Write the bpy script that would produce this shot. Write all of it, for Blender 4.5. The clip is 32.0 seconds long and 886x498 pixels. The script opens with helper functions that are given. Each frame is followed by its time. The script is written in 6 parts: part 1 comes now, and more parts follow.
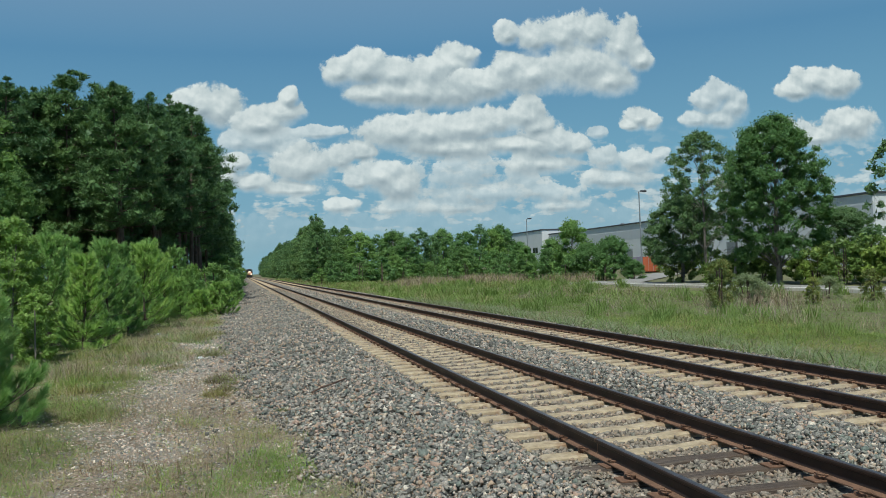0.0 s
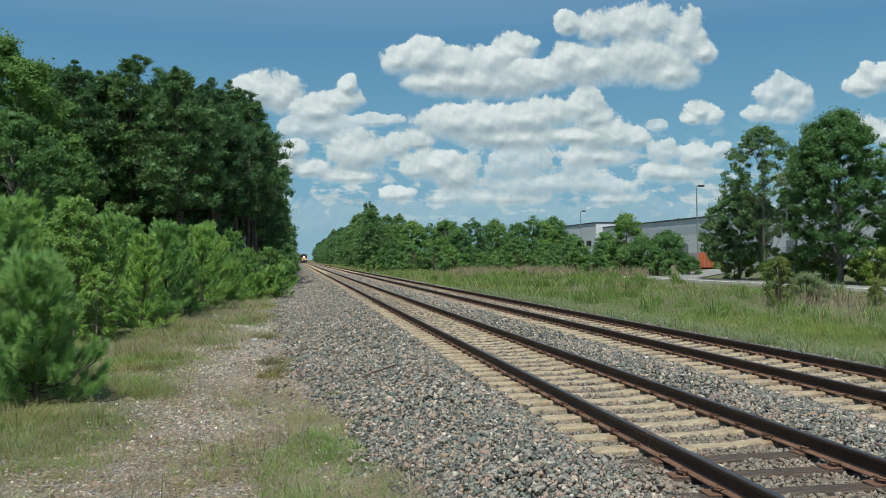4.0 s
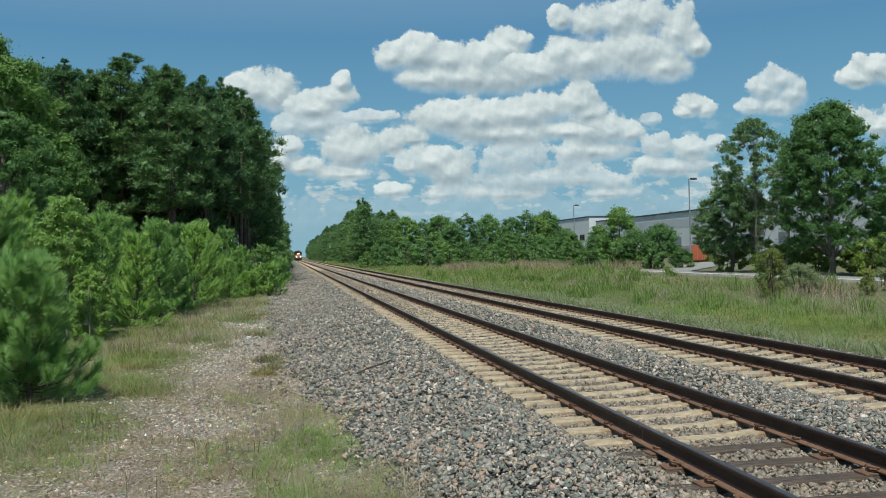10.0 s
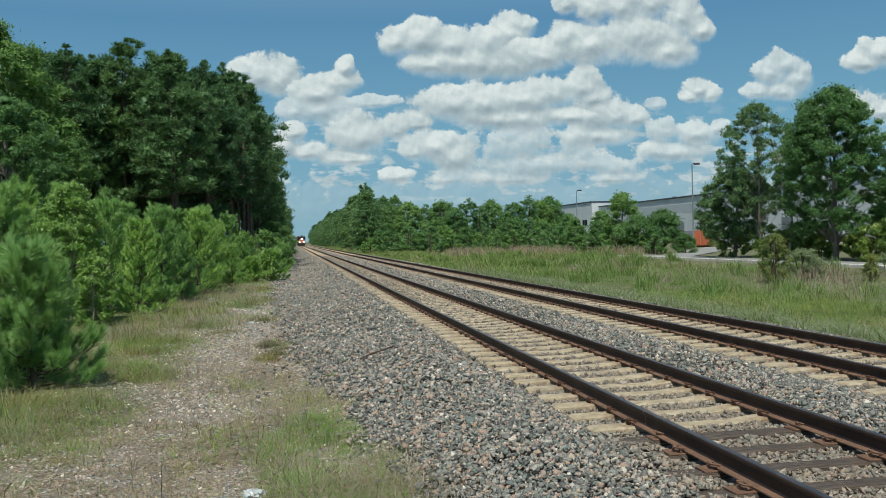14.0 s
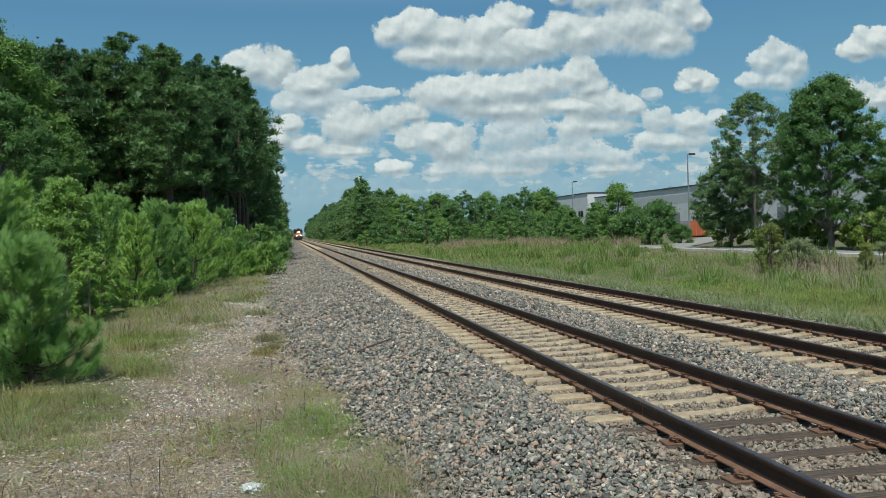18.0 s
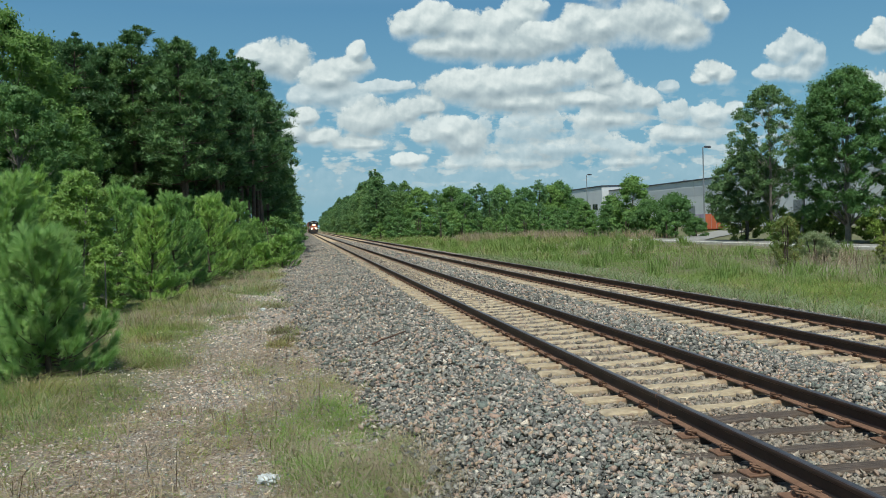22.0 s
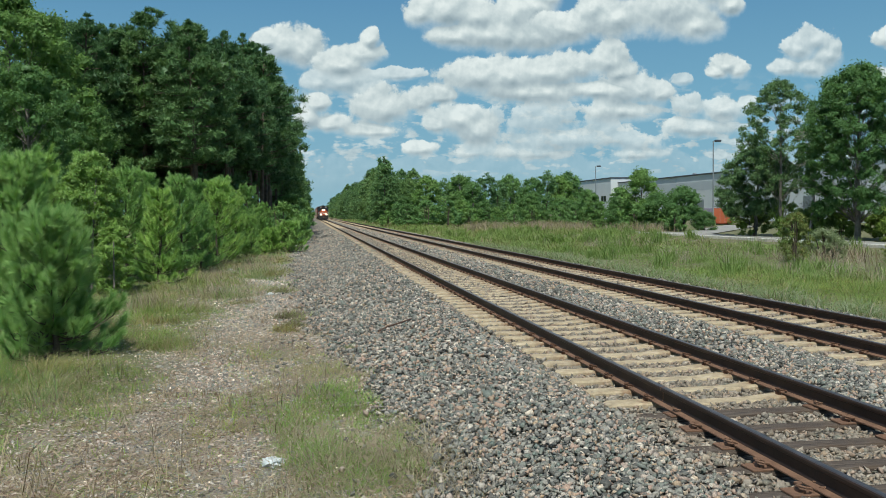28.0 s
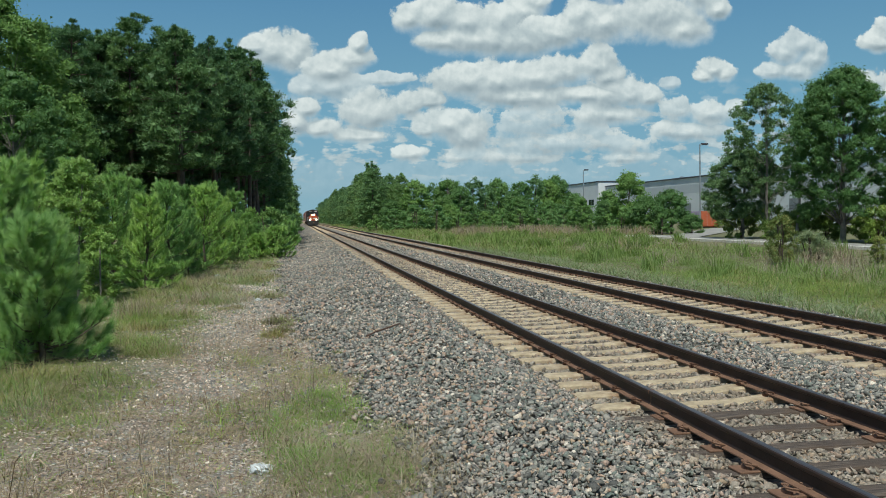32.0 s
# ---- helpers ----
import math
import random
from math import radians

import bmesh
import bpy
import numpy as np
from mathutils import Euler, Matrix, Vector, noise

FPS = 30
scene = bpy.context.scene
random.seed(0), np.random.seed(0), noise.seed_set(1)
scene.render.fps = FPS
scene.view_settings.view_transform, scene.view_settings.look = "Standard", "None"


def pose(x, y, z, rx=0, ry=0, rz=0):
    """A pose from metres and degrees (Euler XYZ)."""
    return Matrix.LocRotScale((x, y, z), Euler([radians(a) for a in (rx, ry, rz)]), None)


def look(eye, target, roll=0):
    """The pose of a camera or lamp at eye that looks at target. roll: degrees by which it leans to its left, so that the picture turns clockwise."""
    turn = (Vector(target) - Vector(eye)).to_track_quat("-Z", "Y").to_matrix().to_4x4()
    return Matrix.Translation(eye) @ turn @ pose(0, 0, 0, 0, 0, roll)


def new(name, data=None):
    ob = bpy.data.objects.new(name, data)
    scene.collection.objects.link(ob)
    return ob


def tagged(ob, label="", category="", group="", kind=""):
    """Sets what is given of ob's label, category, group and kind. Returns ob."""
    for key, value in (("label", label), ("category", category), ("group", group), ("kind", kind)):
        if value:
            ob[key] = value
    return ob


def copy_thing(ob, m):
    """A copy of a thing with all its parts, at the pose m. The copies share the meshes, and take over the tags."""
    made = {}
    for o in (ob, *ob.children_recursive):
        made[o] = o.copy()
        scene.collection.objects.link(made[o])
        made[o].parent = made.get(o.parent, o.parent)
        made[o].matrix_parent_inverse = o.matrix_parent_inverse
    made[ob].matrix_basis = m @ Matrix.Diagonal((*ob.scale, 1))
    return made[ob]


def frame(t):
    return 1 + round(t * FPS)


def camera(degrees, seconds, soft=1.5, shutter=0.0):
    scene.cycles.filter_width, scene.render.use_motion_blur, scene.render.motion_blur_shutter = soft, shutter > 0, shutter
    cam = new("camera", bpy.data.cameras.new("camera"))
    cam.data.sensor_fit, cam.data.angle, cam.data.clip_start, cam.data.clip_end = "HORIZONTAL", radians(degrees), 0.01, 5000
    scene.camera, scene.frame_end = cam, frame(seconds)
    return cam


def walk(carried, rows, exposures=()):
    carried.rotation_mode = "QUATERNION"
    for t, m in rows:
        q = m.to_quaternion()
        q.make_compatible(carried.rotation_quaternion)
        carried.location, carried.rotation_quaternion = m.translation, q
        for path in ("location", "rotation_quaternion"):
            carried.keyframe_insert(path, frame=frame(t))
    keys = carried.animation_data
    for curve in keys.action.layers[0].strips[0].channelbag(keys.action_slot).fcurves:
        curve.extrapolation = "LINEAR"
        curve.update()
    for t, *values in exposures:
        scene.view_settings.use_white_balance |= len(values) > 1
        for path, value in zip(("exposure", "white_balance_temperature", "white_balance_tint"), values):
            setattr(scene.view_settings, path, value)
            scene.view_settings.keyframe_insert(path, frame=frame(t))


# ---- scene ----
# x: to the right across the tracks, y: along the tracks, z: up; the ties' tops lie at z = 0
PATH = [
    (0, 0.027, -0.006, 2.023, 13.01, 1.12, 2.37), (0.5, 0.025, -0.009, 2.011, 12.23, 1.66, 1.34),
    (1, 0.025, -0.014, 2.005, 10.81, 1.27, 1.52), (1.5, 0.020, -0.010, 2.005, 10.55, 0.94, 1.24),
    (2, 0.018, -0.009, 2.004, 10.76, 0.53, 0.99), (2.5, 0.011, -0.006, 2.004, 10.38, 0.26, 0.41),
    (3, 0.001, 0.001, 2.010, 10.12, 0.06, 0.27), (3.5, -0.001, 0.004, 2.003, 9.74, 0.58, 0.57),
    (5.5, 0.006, -0.008, 2.000, 9.62, 0.46, 1.16), (6, 0.009, -0.006, 1.996, 9.63, 0.45, 1.18),
    (6.5, 0.013, -0.007, 1.999, 9.63, 0.46, 1.36), (7, 0.014, -0.008, 1.998, 9.65, 0.43, 1.46),
    (7.5, 0.016, -0.012, 1.997, 9.67, 0.39, 1.46), (8, 0.010, -0.007, 2.001, 9.77, 0.34, 1.39),
    (8.5, 0.009, -0.006, 1.998, 9.82, 0.31, 1.33), (9, 0.015, -0.011, 1.998, 9.84, 0.30, 1.34),
    (9.5, 0.015, -0.013, 1.996, 9.90, 0.28, 1.40), (10, 0.014, -0.011, 1.997, 9.98, 0.26, 1.44),
    (10.5, 0.015, -0.012, 1.998, 10.00, 0.16, 1.40), (11, 0.018, -0.010, 1.997, 10.05, 0.08, 1.29),
    (11.5, 0.017, -0.008, 2.000, 10.06, -0.12, 1.35), (12, 0.015, -0.009, 2.002, 10.05, -0.25, 1.42),
    (12.5, 0.016, -0.007, 2.001, 10.04, -0.38, 1.55), (13, 0.006, -0.004, 2.002, 9.99, -0.49, 1.53),
    (13.5, 0.007, -0.002, 2.002, 9.88, -0.56, 1.53), (14, 0.006, -0.002, 2.005, 9.79, -0.70, 1.47),
    (14.5, 0.006, -0.001, 2.004, 9.67, -0.79, 1.60), (16.5, 0.012, -0.007, 2.002, 9.90, -1.18, 1.33),
    (17, 0.005, -0.002, 2.007, 10.02, -1.24, 1.56), (17.5, 0.008, -0.003, 2.007, 10.06, -1.23, 1.87),
    (18, 0.007, -0.003, 2.008, 10.02, -1.21, 1.94), (18.5, 0.004, -0.002, 2.005, 9.92, -1.21, 2.03),
    (19, 0.005, -0.003, 2.004, 9.80, -1.23, 2.07), (19.5, 0.001, 0.002, 2.005, 9.68, -1.30, 2.04),
    (20, -0.000, 0.000, 2.003, 9.55, -1.39, 1.79), (20.5, -0.002, 0.004, 2.006, 9.43, -1.47, 1.77),
    (21, -0.003, 0.001, 2.004, 9.34, -1.52, 1.74), (21.5, -0.005, 0.005, 2.006, 9.22, -1.60, 1.79),
    (22, -0.004, 0.003, 2.001, 9.10, -1.63, 1.90), (22.5, -0.009, 0.003, 2.004, 8.97, -1.69, 1.84),
    (23, -0.010, -0.002, 1.999, 8.83, -1.74, 1.85), (23.5, -0.008, 0.002, 2.001, 8.69, -1.81, 1.77),
    (24, -0.013, 0.000, 1.999, 8.57, -1.88, 1.54), (24.5, -0.021, 0.002, 1.999, 8.39, -1.97, 0.43),
    (25, -0.025, 0.006, 1.998, 8.27, -2.08, 0.43), (25.5, -0.028, 0.005, 1.993, 8.24, -2.14, 0.49),
    (27.5, -0.019, 0.006, 1.998, 8.48, -2.37, 0.49), (28, -0.017, 0.003, 1.998, 8.62, -2.37, 0.68),
    (28.5, -0.013, 0.001, 2.000, 8.77, -2.37, 0.83), (29, -0.011, 0.001, 2.002, 8.88, -2.35, 0.94),
    (29.5, -0.008, -0.001, 2.000, 8.98, -2.31, 0.82), (30, -0.009, -0.001, 1.997, 9.07, -2.28, 0.82),
    (30.5, -0.008, 0.002, 2.003, 9.15, -2.25, 0.94), (31, -0.009, -0.002, 2.001, 9.25, -2.20, 0.92),
    (31.5, -0.008, 0.000, 1.997, 9.32, -2.14, 0.95), (32, -0.007, 0.000, 1.999, 9.38, -2.09, 1.00)]


def eye_pose(x, y, z, yaw, pitch, roll):
    a, b = radians(yaw), radians(pitch)
    way = Vector((math.sin(a) * math.cos(b), math.cos(a) * math.cos(b), math.sin(b)))
    return look((x, y, z), Vector((x, y, z)) + way, -roll)


cam = camera(53.66, 32.0, soft=0.62)
walk(cam, [(t, eye_pose(*p)) for t, *p in PATH], [(0.0, -0.2, 6250, 2), (6.0, -0.12, 6250, 2), (19.0, -0.18, 6300, 2), (23.5, -0.04, 6300, 2), (27.0, -0.04, 6300, 2), (32.0, -0.16, 6300, 2)])

# ---- light ----
SUN_ELEVATION, SUN_AZIMUTH = 59, -160     # degrees; azimuth from the tracks' far end, negative towards the wood
world = bpy.data.worlds.new("sky")
scene.world = world
world.use_nodes = True
wn = world.node_tree
sky = wn.nodes.new("ShaderNodeTexSky")
sky.sky_type = 'NISHITA'
sky.sun_disc = False
sky.sun_elevation, sky.sun_rotation = radians(SUN_ELEVATION), radians(SUN_AZIMUTH)
sky.altitude = 1200
sky.air_density, sky.dust_density, sky.ozone_density = 1.0, 0.0, 3.0
# towards the horizon the clear sky pales into summer haze
wc = wn.nodes.new("ShaderNodeTexCoord")
wz = wn.nodes.new("ShaderNodeSeparateXYZ")
haze = wn.nodes.new("ShaderNodeValToRGB")
for el, (pos, rgb) in zip([haze.color_ramp.elements[0], haze.color_ramp.elements[1], haze.color_ramp.elements.new(0.5), haze.color_ramp.elements.new(0.5)],
                          ((0.0, (0.30, 0.48, 0.58)), (0.40, (0.09, 0.21, 0.385)), (0.12, (0.205, 0.41, 0.57)), (0.24, (0.125, 0.29, 0.485)))):
    el.position, el.color = pos, (*rgb, 1)
share = wn.nodes.new("ShaderNodeMapRange")
share.inputs[1].default_value, share.inputs[2].default_value, share.inputs[3].default_value, share.inputs[4].default_value = 0.25, 0.6, 1.0, 0.0
dim = wn.nodes.new("ShaderNodeVectorMath")
dim.operation = 'SCALE'
dim.inputs["Scale"].default_value = 0.088
blend = wn.nodes.new("ShaderNodeMix")
blend.data_type = 'RGBA'
wn.links.new(wc.outputs["Generated"], wz.inputs[0])
wn.links.new(wz.outputs[2], haze.inputs[0])
wn.links.new(wz.outputs[2], share.inputs[0])
wn.links.new(sky.outputs[0], dim.inputs[0])
wn.links.new(share.outputs[0], blend.inputs[0])
wn.links.new(dim.outputs[0], blend.inputs[6])
wn.links.new(haze.outputs[0], blend.inputs[7])
wn.links.new(blend.outputs[2], wn.nodes["Background"].inputs[0])
wn.nodes["Background"].inputs[1].default_value = 1.0
sun_data = bpy.data.lights.new("sun", 'SUN')
sun_data.energy, sun_data.angle, sun_data.color = 4.5, radians(0.6), (1.0, 0.95, 0.87)
sun = new("sun", sun_data)
se, sa = radians(SUN_ELEVATION), radians(SUN_AZIMUTH)
SUN_WAY = Vector((math.sin(sa) * math.cos(se), math.cos(sa) * math.cos(se), math.sin(se)))
sun.matrix_world = look(SUN_WAY * 100, (0, 0, 0))

# ---- materials ----


class Nodes:
    """A short hand for node trees."""

    def __init__(self, name):
        self.mat = bpy.data.materials.new(name)
        self.mat.use_nodes = True
        self.tree = self.mat.node_tree
        self.bsdf = self.tree.nodes["Principled BSDF"]
        self.out = self.tree.nodes["Material Output"]

    def add(self, kind, **values):
        n = self.tree.nodes.new("ShaderNode" + kind)
        for k, v in values.items():
            setattr(n, k, v)
        return n

    def put(self, socket, value):
        if isinstance(value, bpy.types.NodeSocket):
            self.tree.links.new(value, socket)
        elif value is not None:
            socket.default_value = value
        return self

    def math(self, op, a, b=None, c=None):
        n = self.add("Math", operation=op)
        for s, v in zip(n.inputs, (a, b, c)):
            self.put(s, v)
        return n.outputs[0]

    def vmath(self, op, a, b=None):
        n = self.add("VectorMath", operation=op)
        self.put(n.inputs[0], a)
        self.put(n.inputs[1], b)
        return n.outputs["Value" if op == 'LENGTH' else "Vector"]

    def noise(self, scale, detail=3, rough=0.55, at=None, distort=0.0):
        n = self.add("TexNoise")
        n.inputs["Scale"].default_value, n.inputs["Detail"].default_value = scale, detail
        n.inputs["Roughness"].default_value, n.inputs["Distortion"].default_value = rough, distort
        if at:
            self.put(n.inputs["Vector"], at)
        return n.outputs["Fac"]

    def coords(self, which="Object"):
        return self.add("TexCoord").outputs[which]

    def place(self):
        return self.add("NewGeometry").outputs["Position"]

    def island(self):
        return self.add("NewGeometry").outputs["Random Per Island"]

    def ramp(self, fac, *stops):
        n = self.add("ValToRGB")
        e = n.color_ramp.elements
        while len(e) < len(stops):
            e.new(0.5)
        for el, (pos, col) in zip(e, stops):
            el.position, el.color = pos, (*col, 1)
        self.put(n.inputs[0], fac)
        return n.outputs[0]

    def span(self, v, a, b, c=0.0, d=1.0, smooth=True):
        n = self.add("MapRange", interpolation_type='SMOOTHSTEP' if smooth else 'LINEAR')
        for s, x in zip(n.inputs, (v, a, b, c, d)):
            self.put(s, x)
        return n.outputs[0]

    def mix(self, fac, a, b, blend='MIX'):
        n = self.add("Mix", data_type='RGBA', blend_type=blend)
        for s, v in zip((n.inputs[0], n.inputs[6], n.inputs[7]), (fac, a, b)):
            self.put(s, (*v, 1) if isinstance(v, tuple) and len(v) == 3 else v)
        return n.outputs[2]

    def bump(self, height, strength=0.5, distance=0.01):
        n = self.add("Bump")
        n.inputs["Strength"].default_value, n.inputs["Distance"].default_value = strength, distance
        self.put(n.inputs["Height"], height)
        self.tree.links.new(n.outputs[0], self.bsdf.inputs["Normal"])

    def done(self, colour, rough=0.8, metal=0.0, spec=None):
        self.put(self.bsdf.inputs["Base Color"], (*colour, 1) if isinstance(colour, tuple) else colour)
        self.put(self.bsdf.inputs["Roughness"], rough)
        self.put(self.bsdf.inputs["Metallic"], metal)
        if spec is not None:
            self.bsdf.inputs["Specular IOR Level"].default_value = spec
        return self.mat


def plain(name, a, b, rough=0.6, metal=0.0, scale=6.0, bump=0.0, grain=60.0):
    """Two tones mixed by large stains and fine grain."""
    n = Nodes(name)
    at = n.coords()
    f = n.math('ADD', n.math('MULTIPLY', n.noise(scale, 4, at=at), 0.65), n.math('MULTIPLY', n.noise(grain, 3, at=at), 0.35))
    if bump:
        n.bump(n.noise(grain, 4, at=at), 0.6, bump)
    return n.done(n.ramp(f, (0.3, a), (0.7, b)), rough, metal)


def leafy(name, dark, mid, light, gloss=0.5, through_light=0.3, vary=0.45):
    """Leaves: three greens, leaf by leaf and patch by patch, with light that shines through."""
    n = Nodes(name)
    at = n.place()
    f = n.math('ADD', n.math('ADD', n.math('MULTIPLY', n.island(), vary), (0.45 - vary) / 2), n.math('MULTIPLY', n.noise(0.55 if vary > 0.3 else 1.1, 4, at=at), 0.6 if vary > 0.3 else 0.7))
    col = n.ramp(f, (0.2, dark), (0.5, mid), (0.85, light))
    # plants differ a little in tone from one to the next
    each = n.add("ObjectInfo").outputs["Random"]
    col = n.mix(1.0, col, n.ramp(each, (0.0, (0.74, 0.80, 0.86)), (0.5, (1.0, 1.0, 1.0)), (1.0, (1.24, 1.14, 0.95))), 'MULTIPLY')
    n.done(col, gloss, spec=0.25)
    t = n.add("BsdfTranslucent")
    n.put(t.inputs[0], n.mix(0.5, col, (light[0] * 1.2, light[1] * 1.25, light[2] * 0.6)))
    m = n.add("MixShader")
    n.put(m.inputs[0], through_light)
    n.tree.links.new(n.bsdf.outputs[0], m.inputs[1])
    n.tree.links.new(t.outputs[0], m.inputs[2])
    n.tree.links.new(m.outputs[0], n.out.inputs[0])
    return n.mat


def stone_material(name, gain=1.0):
    """Crushed stone: grey granite with green-grey, pink and tan pieces."""
    n = Nodes(name)
    at = n.place()
    g = gain
    col = n.ramp(n.island(), (0.0, (0.09 * g, 0.094 * g, 0.094 * g)), (0.2, (0.15 * g, 0.158 * g, 0.155 * g)), (0.42, (0.31 * g, 0.31 * g, 0.30 * g)),
                 (0.56, (0.135 * g, 0.18 * g, 0.17 * g)), (0.72, (0.44 * g, 0.42 * g, 0.40 * g)), (0.84, (0.37 * g, 0.275 * g, 0.235 * g)), (0.93, (0.38 * g, 0.30 * g, 0.22 * g)), (1.0, (0.66 * g, 0.64 * g, 0.60 * g)))
    col = n.mix(1.0, col, (1.0, 0.945, 0.865), 'MULTIPLY')
    col = n.mix(0.55, col, n.ramp(n.noise(90, 3, at=at), (0.3, (0.25, 0.25, 0.25)), (0.7, (0.95, 0.93, 0.9))), 'MULTIPLY')
    col = n.mix(n.span(n.noise(0.8, 3, at=at), 0.5, 0.8, 0.0, 0.35), col, (0.27 * g, 0.23 * g, 0.18 * g))
    # rust and brake dust lie on the stones under the trains
    sep = n.add("SeparateXYZ")
    n.put(sep.inputs[0], at)
    for tx in (4.29, 8.24):
        off = n.math('ABSOLUTE', n.math('SUBTRACT', sep.outputs[0], tx))
        dust = n.math('MULTIPLY', n.span(off, 1.0, 1.5, 0.62, 0.0), n.span(n.noise(5, 3, at=at), 0.25, 0.6, 0.4, 1.0))
        col = n.mix(dust, col, n.mix(0.5, (0.20, 0.145, 0.10), (0.33, 0.27, 0.20)))
    n.bump(n.noise(140, 3, at=at), 0.5, 0.003)
    return n.done(col, 0.85)


M_STONE = stone_material("crushed_stone", 1.3)

M_GRIT = stone_material("pale_grit", 1.95)


def ballast_material():
    n = Nodes("ballast_bed")
    at = n.place()
    v = n.add("TexVoronoi")
    v.inputs["Scale"].default_value = 19
    n.put(v.inputs["Vector"], at)
    rnd = n.add("SeparateColor")
    n.put(rnd.inputs[0], v.outputs["Color"])
    col = n.ramp(rnd.outputs[0], (0.0, (0.12, 0.125, 0.125)), (0.3, (0.24, 0.24, 0.235)), (0.55, (0.33, 0.33, 0.32)), (0.75, (0.21, 0.23, 0.22)), (0.9, (0.40, 0.32, 0.26)), (1.0, (0.55, 0.54, 0.52)))
    col = n.mix(1.0, col, (1.0, 0.9, 0.78), 'MULTIPLY')
    # cell edges darkened: the shade in the gaps between stones is painted in
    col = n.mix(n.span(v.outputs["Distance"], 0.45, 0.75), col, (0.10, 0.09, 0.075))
    col = n.mix(n.span(n.noise(0.6, 4, at=at), 0.45, 0.8, 0.0, 0.5), col, (0.26, 0.22, 0.17))
    n.bump(n.math('SUBTRACT', 1.0, v.outputs["Distance"]), 1.0, 0.03)
    return n.done(col, 0.9)


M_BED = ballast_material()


def ground_material():
    """Soil, fine gravel and short turf, by drifting patches; turf rules away from the stone bed."""
    n = Nodes("ground")
    at = n.place()
    sep = n.add("SeparateXYZ")
    n.put(sep.inputs[0], at)
    soil = n.ramp(n.noise(38, 6, 0.75, at=at), (0.34, (0.12, 0.095, 0.073)), (0.48, (0.265, 0.215, 0.17)), (0.6, (0.42, 0.365, 0.31)), (0.7, (0.62, 0.57, 0.51)))

    def cells(scale, *stops):
        v = n.add("TexVoronoi")
        v.inputs["Scale"].default_value = scale
        n.put(v.inputs["Vector"], at)
        cell = n.add("SeparateColor")
        n.put(cell.inputs[0], v.outputs["Color"])
        return n.ramp(cell.outputs[0], *stops), v.outputs["Distance"]
    # bits of dead leaf and straw, and grit
    litter, _ = cells(46, (0.0, (0.10, 0.065, 0.045)), (0.3, (0.25, 0.16, 0.11)), (0.55, (0.36, 0.28, 0.19)), (0.8, (0.30, 0.27, 0.22)), (1.0, (0.58, 0.50, 0.37)))
    grit, gap = cells(34, (0.0, (0.12, 0.115, 0.105)), (0.4, (0.29, 0.28, 0.26)), (0.75, (0.42, 0.39, 0.35)), (1.0, (0.66, 0.64, 0.60)))
    grit = n.mix(n.span(gap, 0.4, 0.75), grit, (0.16, 0.13, 0.10))
    soil = n.mix(n.span(n.noise(2.3, 5, 0.7, at=at), 0.42, 0.56), soil, litter)
    soil = n.mix(n.span(n.noise(1.6, 7, 0.75, at=n.vmath('ADD', at, (7.0, 3.0, 0.0))), 0.5, 0.58), soil, grit)
    turf = n.ramp(n.noise(5.0, 8, 0.8, at=at), (0.34, (0.07, 0.078, 0.032)), (0.5, (0.14, 0.142, 0.062)), (0.66, (0.25, 0.22, 0.12)))
    field = n.span(sep.outputs[0], 9.9, 11.2)
    left = n.span(n.math('ADD', n.math('MULTIPLY', n.noise(0.35, 4, at=at), 3.0), n.math('ADD', sep.outputs[0], n.span(sep.outputs[1], 8.0, 12.5, 1.6, 0.0))), -1.5, 0.3, 1.0, 0.0)
    col = n.mix(n.math('MAXIMUM', field, left), soil, turf)
    n.bump(n.noise(30, 8, 0.8, at=at), 0.7, 0.02)
    return n.done(col, 0.95)


M_GROUND = ground_material()


def concrete_material():
    """Tan weathered concrete, stained by rust beside the rails and grey with dirt elsewhere."""
    n = Nodes("tie_concrete")
    at = n.coords()
    sep = n.add("SeparateXYZ")
    n.put(sep.inputs[0], at)
    where = n.place()
    col = n.ramp(n.noise(6, 6, 0.7, at=where), (0.32, (0.30, 0.235, 0.15)), (0.52, (0.44, 0.355, 0.235)), (0.7, (0.56, 0.47, 0.34)))
    seat = n.math('ABSOLUTE', n.math('SUBTRACT', n.math('ABSOLUTE', sep.outputs[0]), 0.75))
    rust = n.math('MULTIPLY', n.span(seat, 0.08, 0.32, 0.75, 0.0), n.span(n.noise(11, 4, at=where), 0.35, 0.65))
    col = n.mix(rust, col, (0.22, 0.115, 0.06))
    col = n.mix(n.span(n.noise(1.7, 4, at=where), 0.5, 0.75, 0.0, 0.45), col, (0.24, 0.205, 0.155))
    n.bump(n.noise(80, 4, at=where), 0.6, 0.004)
    return n.done(col, 0.88)


M_CONCRETE = concrete_material()


def wood_material():
    """Creosoted timber: long grain lines, checks and a weathered grey top."""
    n = Nodes("creosoted_wood")
    at = n.vmath('MULTIPLY', n.coords(), (2.5, 60.0, 60.0))
    g = n.noise(1.0, 5, 0.65, at=at, distort=0.4)
    col = n.ramp(g, (0.3, (0.03, 0.022, 0.018)), (0.5, (0.085, 0.064, 0.05)), (0.7, (0.20, 0.165, 0.135)))
    col = n.mix(n.span(n.noise(3, 3, at=n.coords()), 0.45, 0.7, 0.0, 0.6), col, (0.11, 0.075, 0.05))
    n.bump(g, 0.9, 0.012)
    return n.done(col, 0.9)


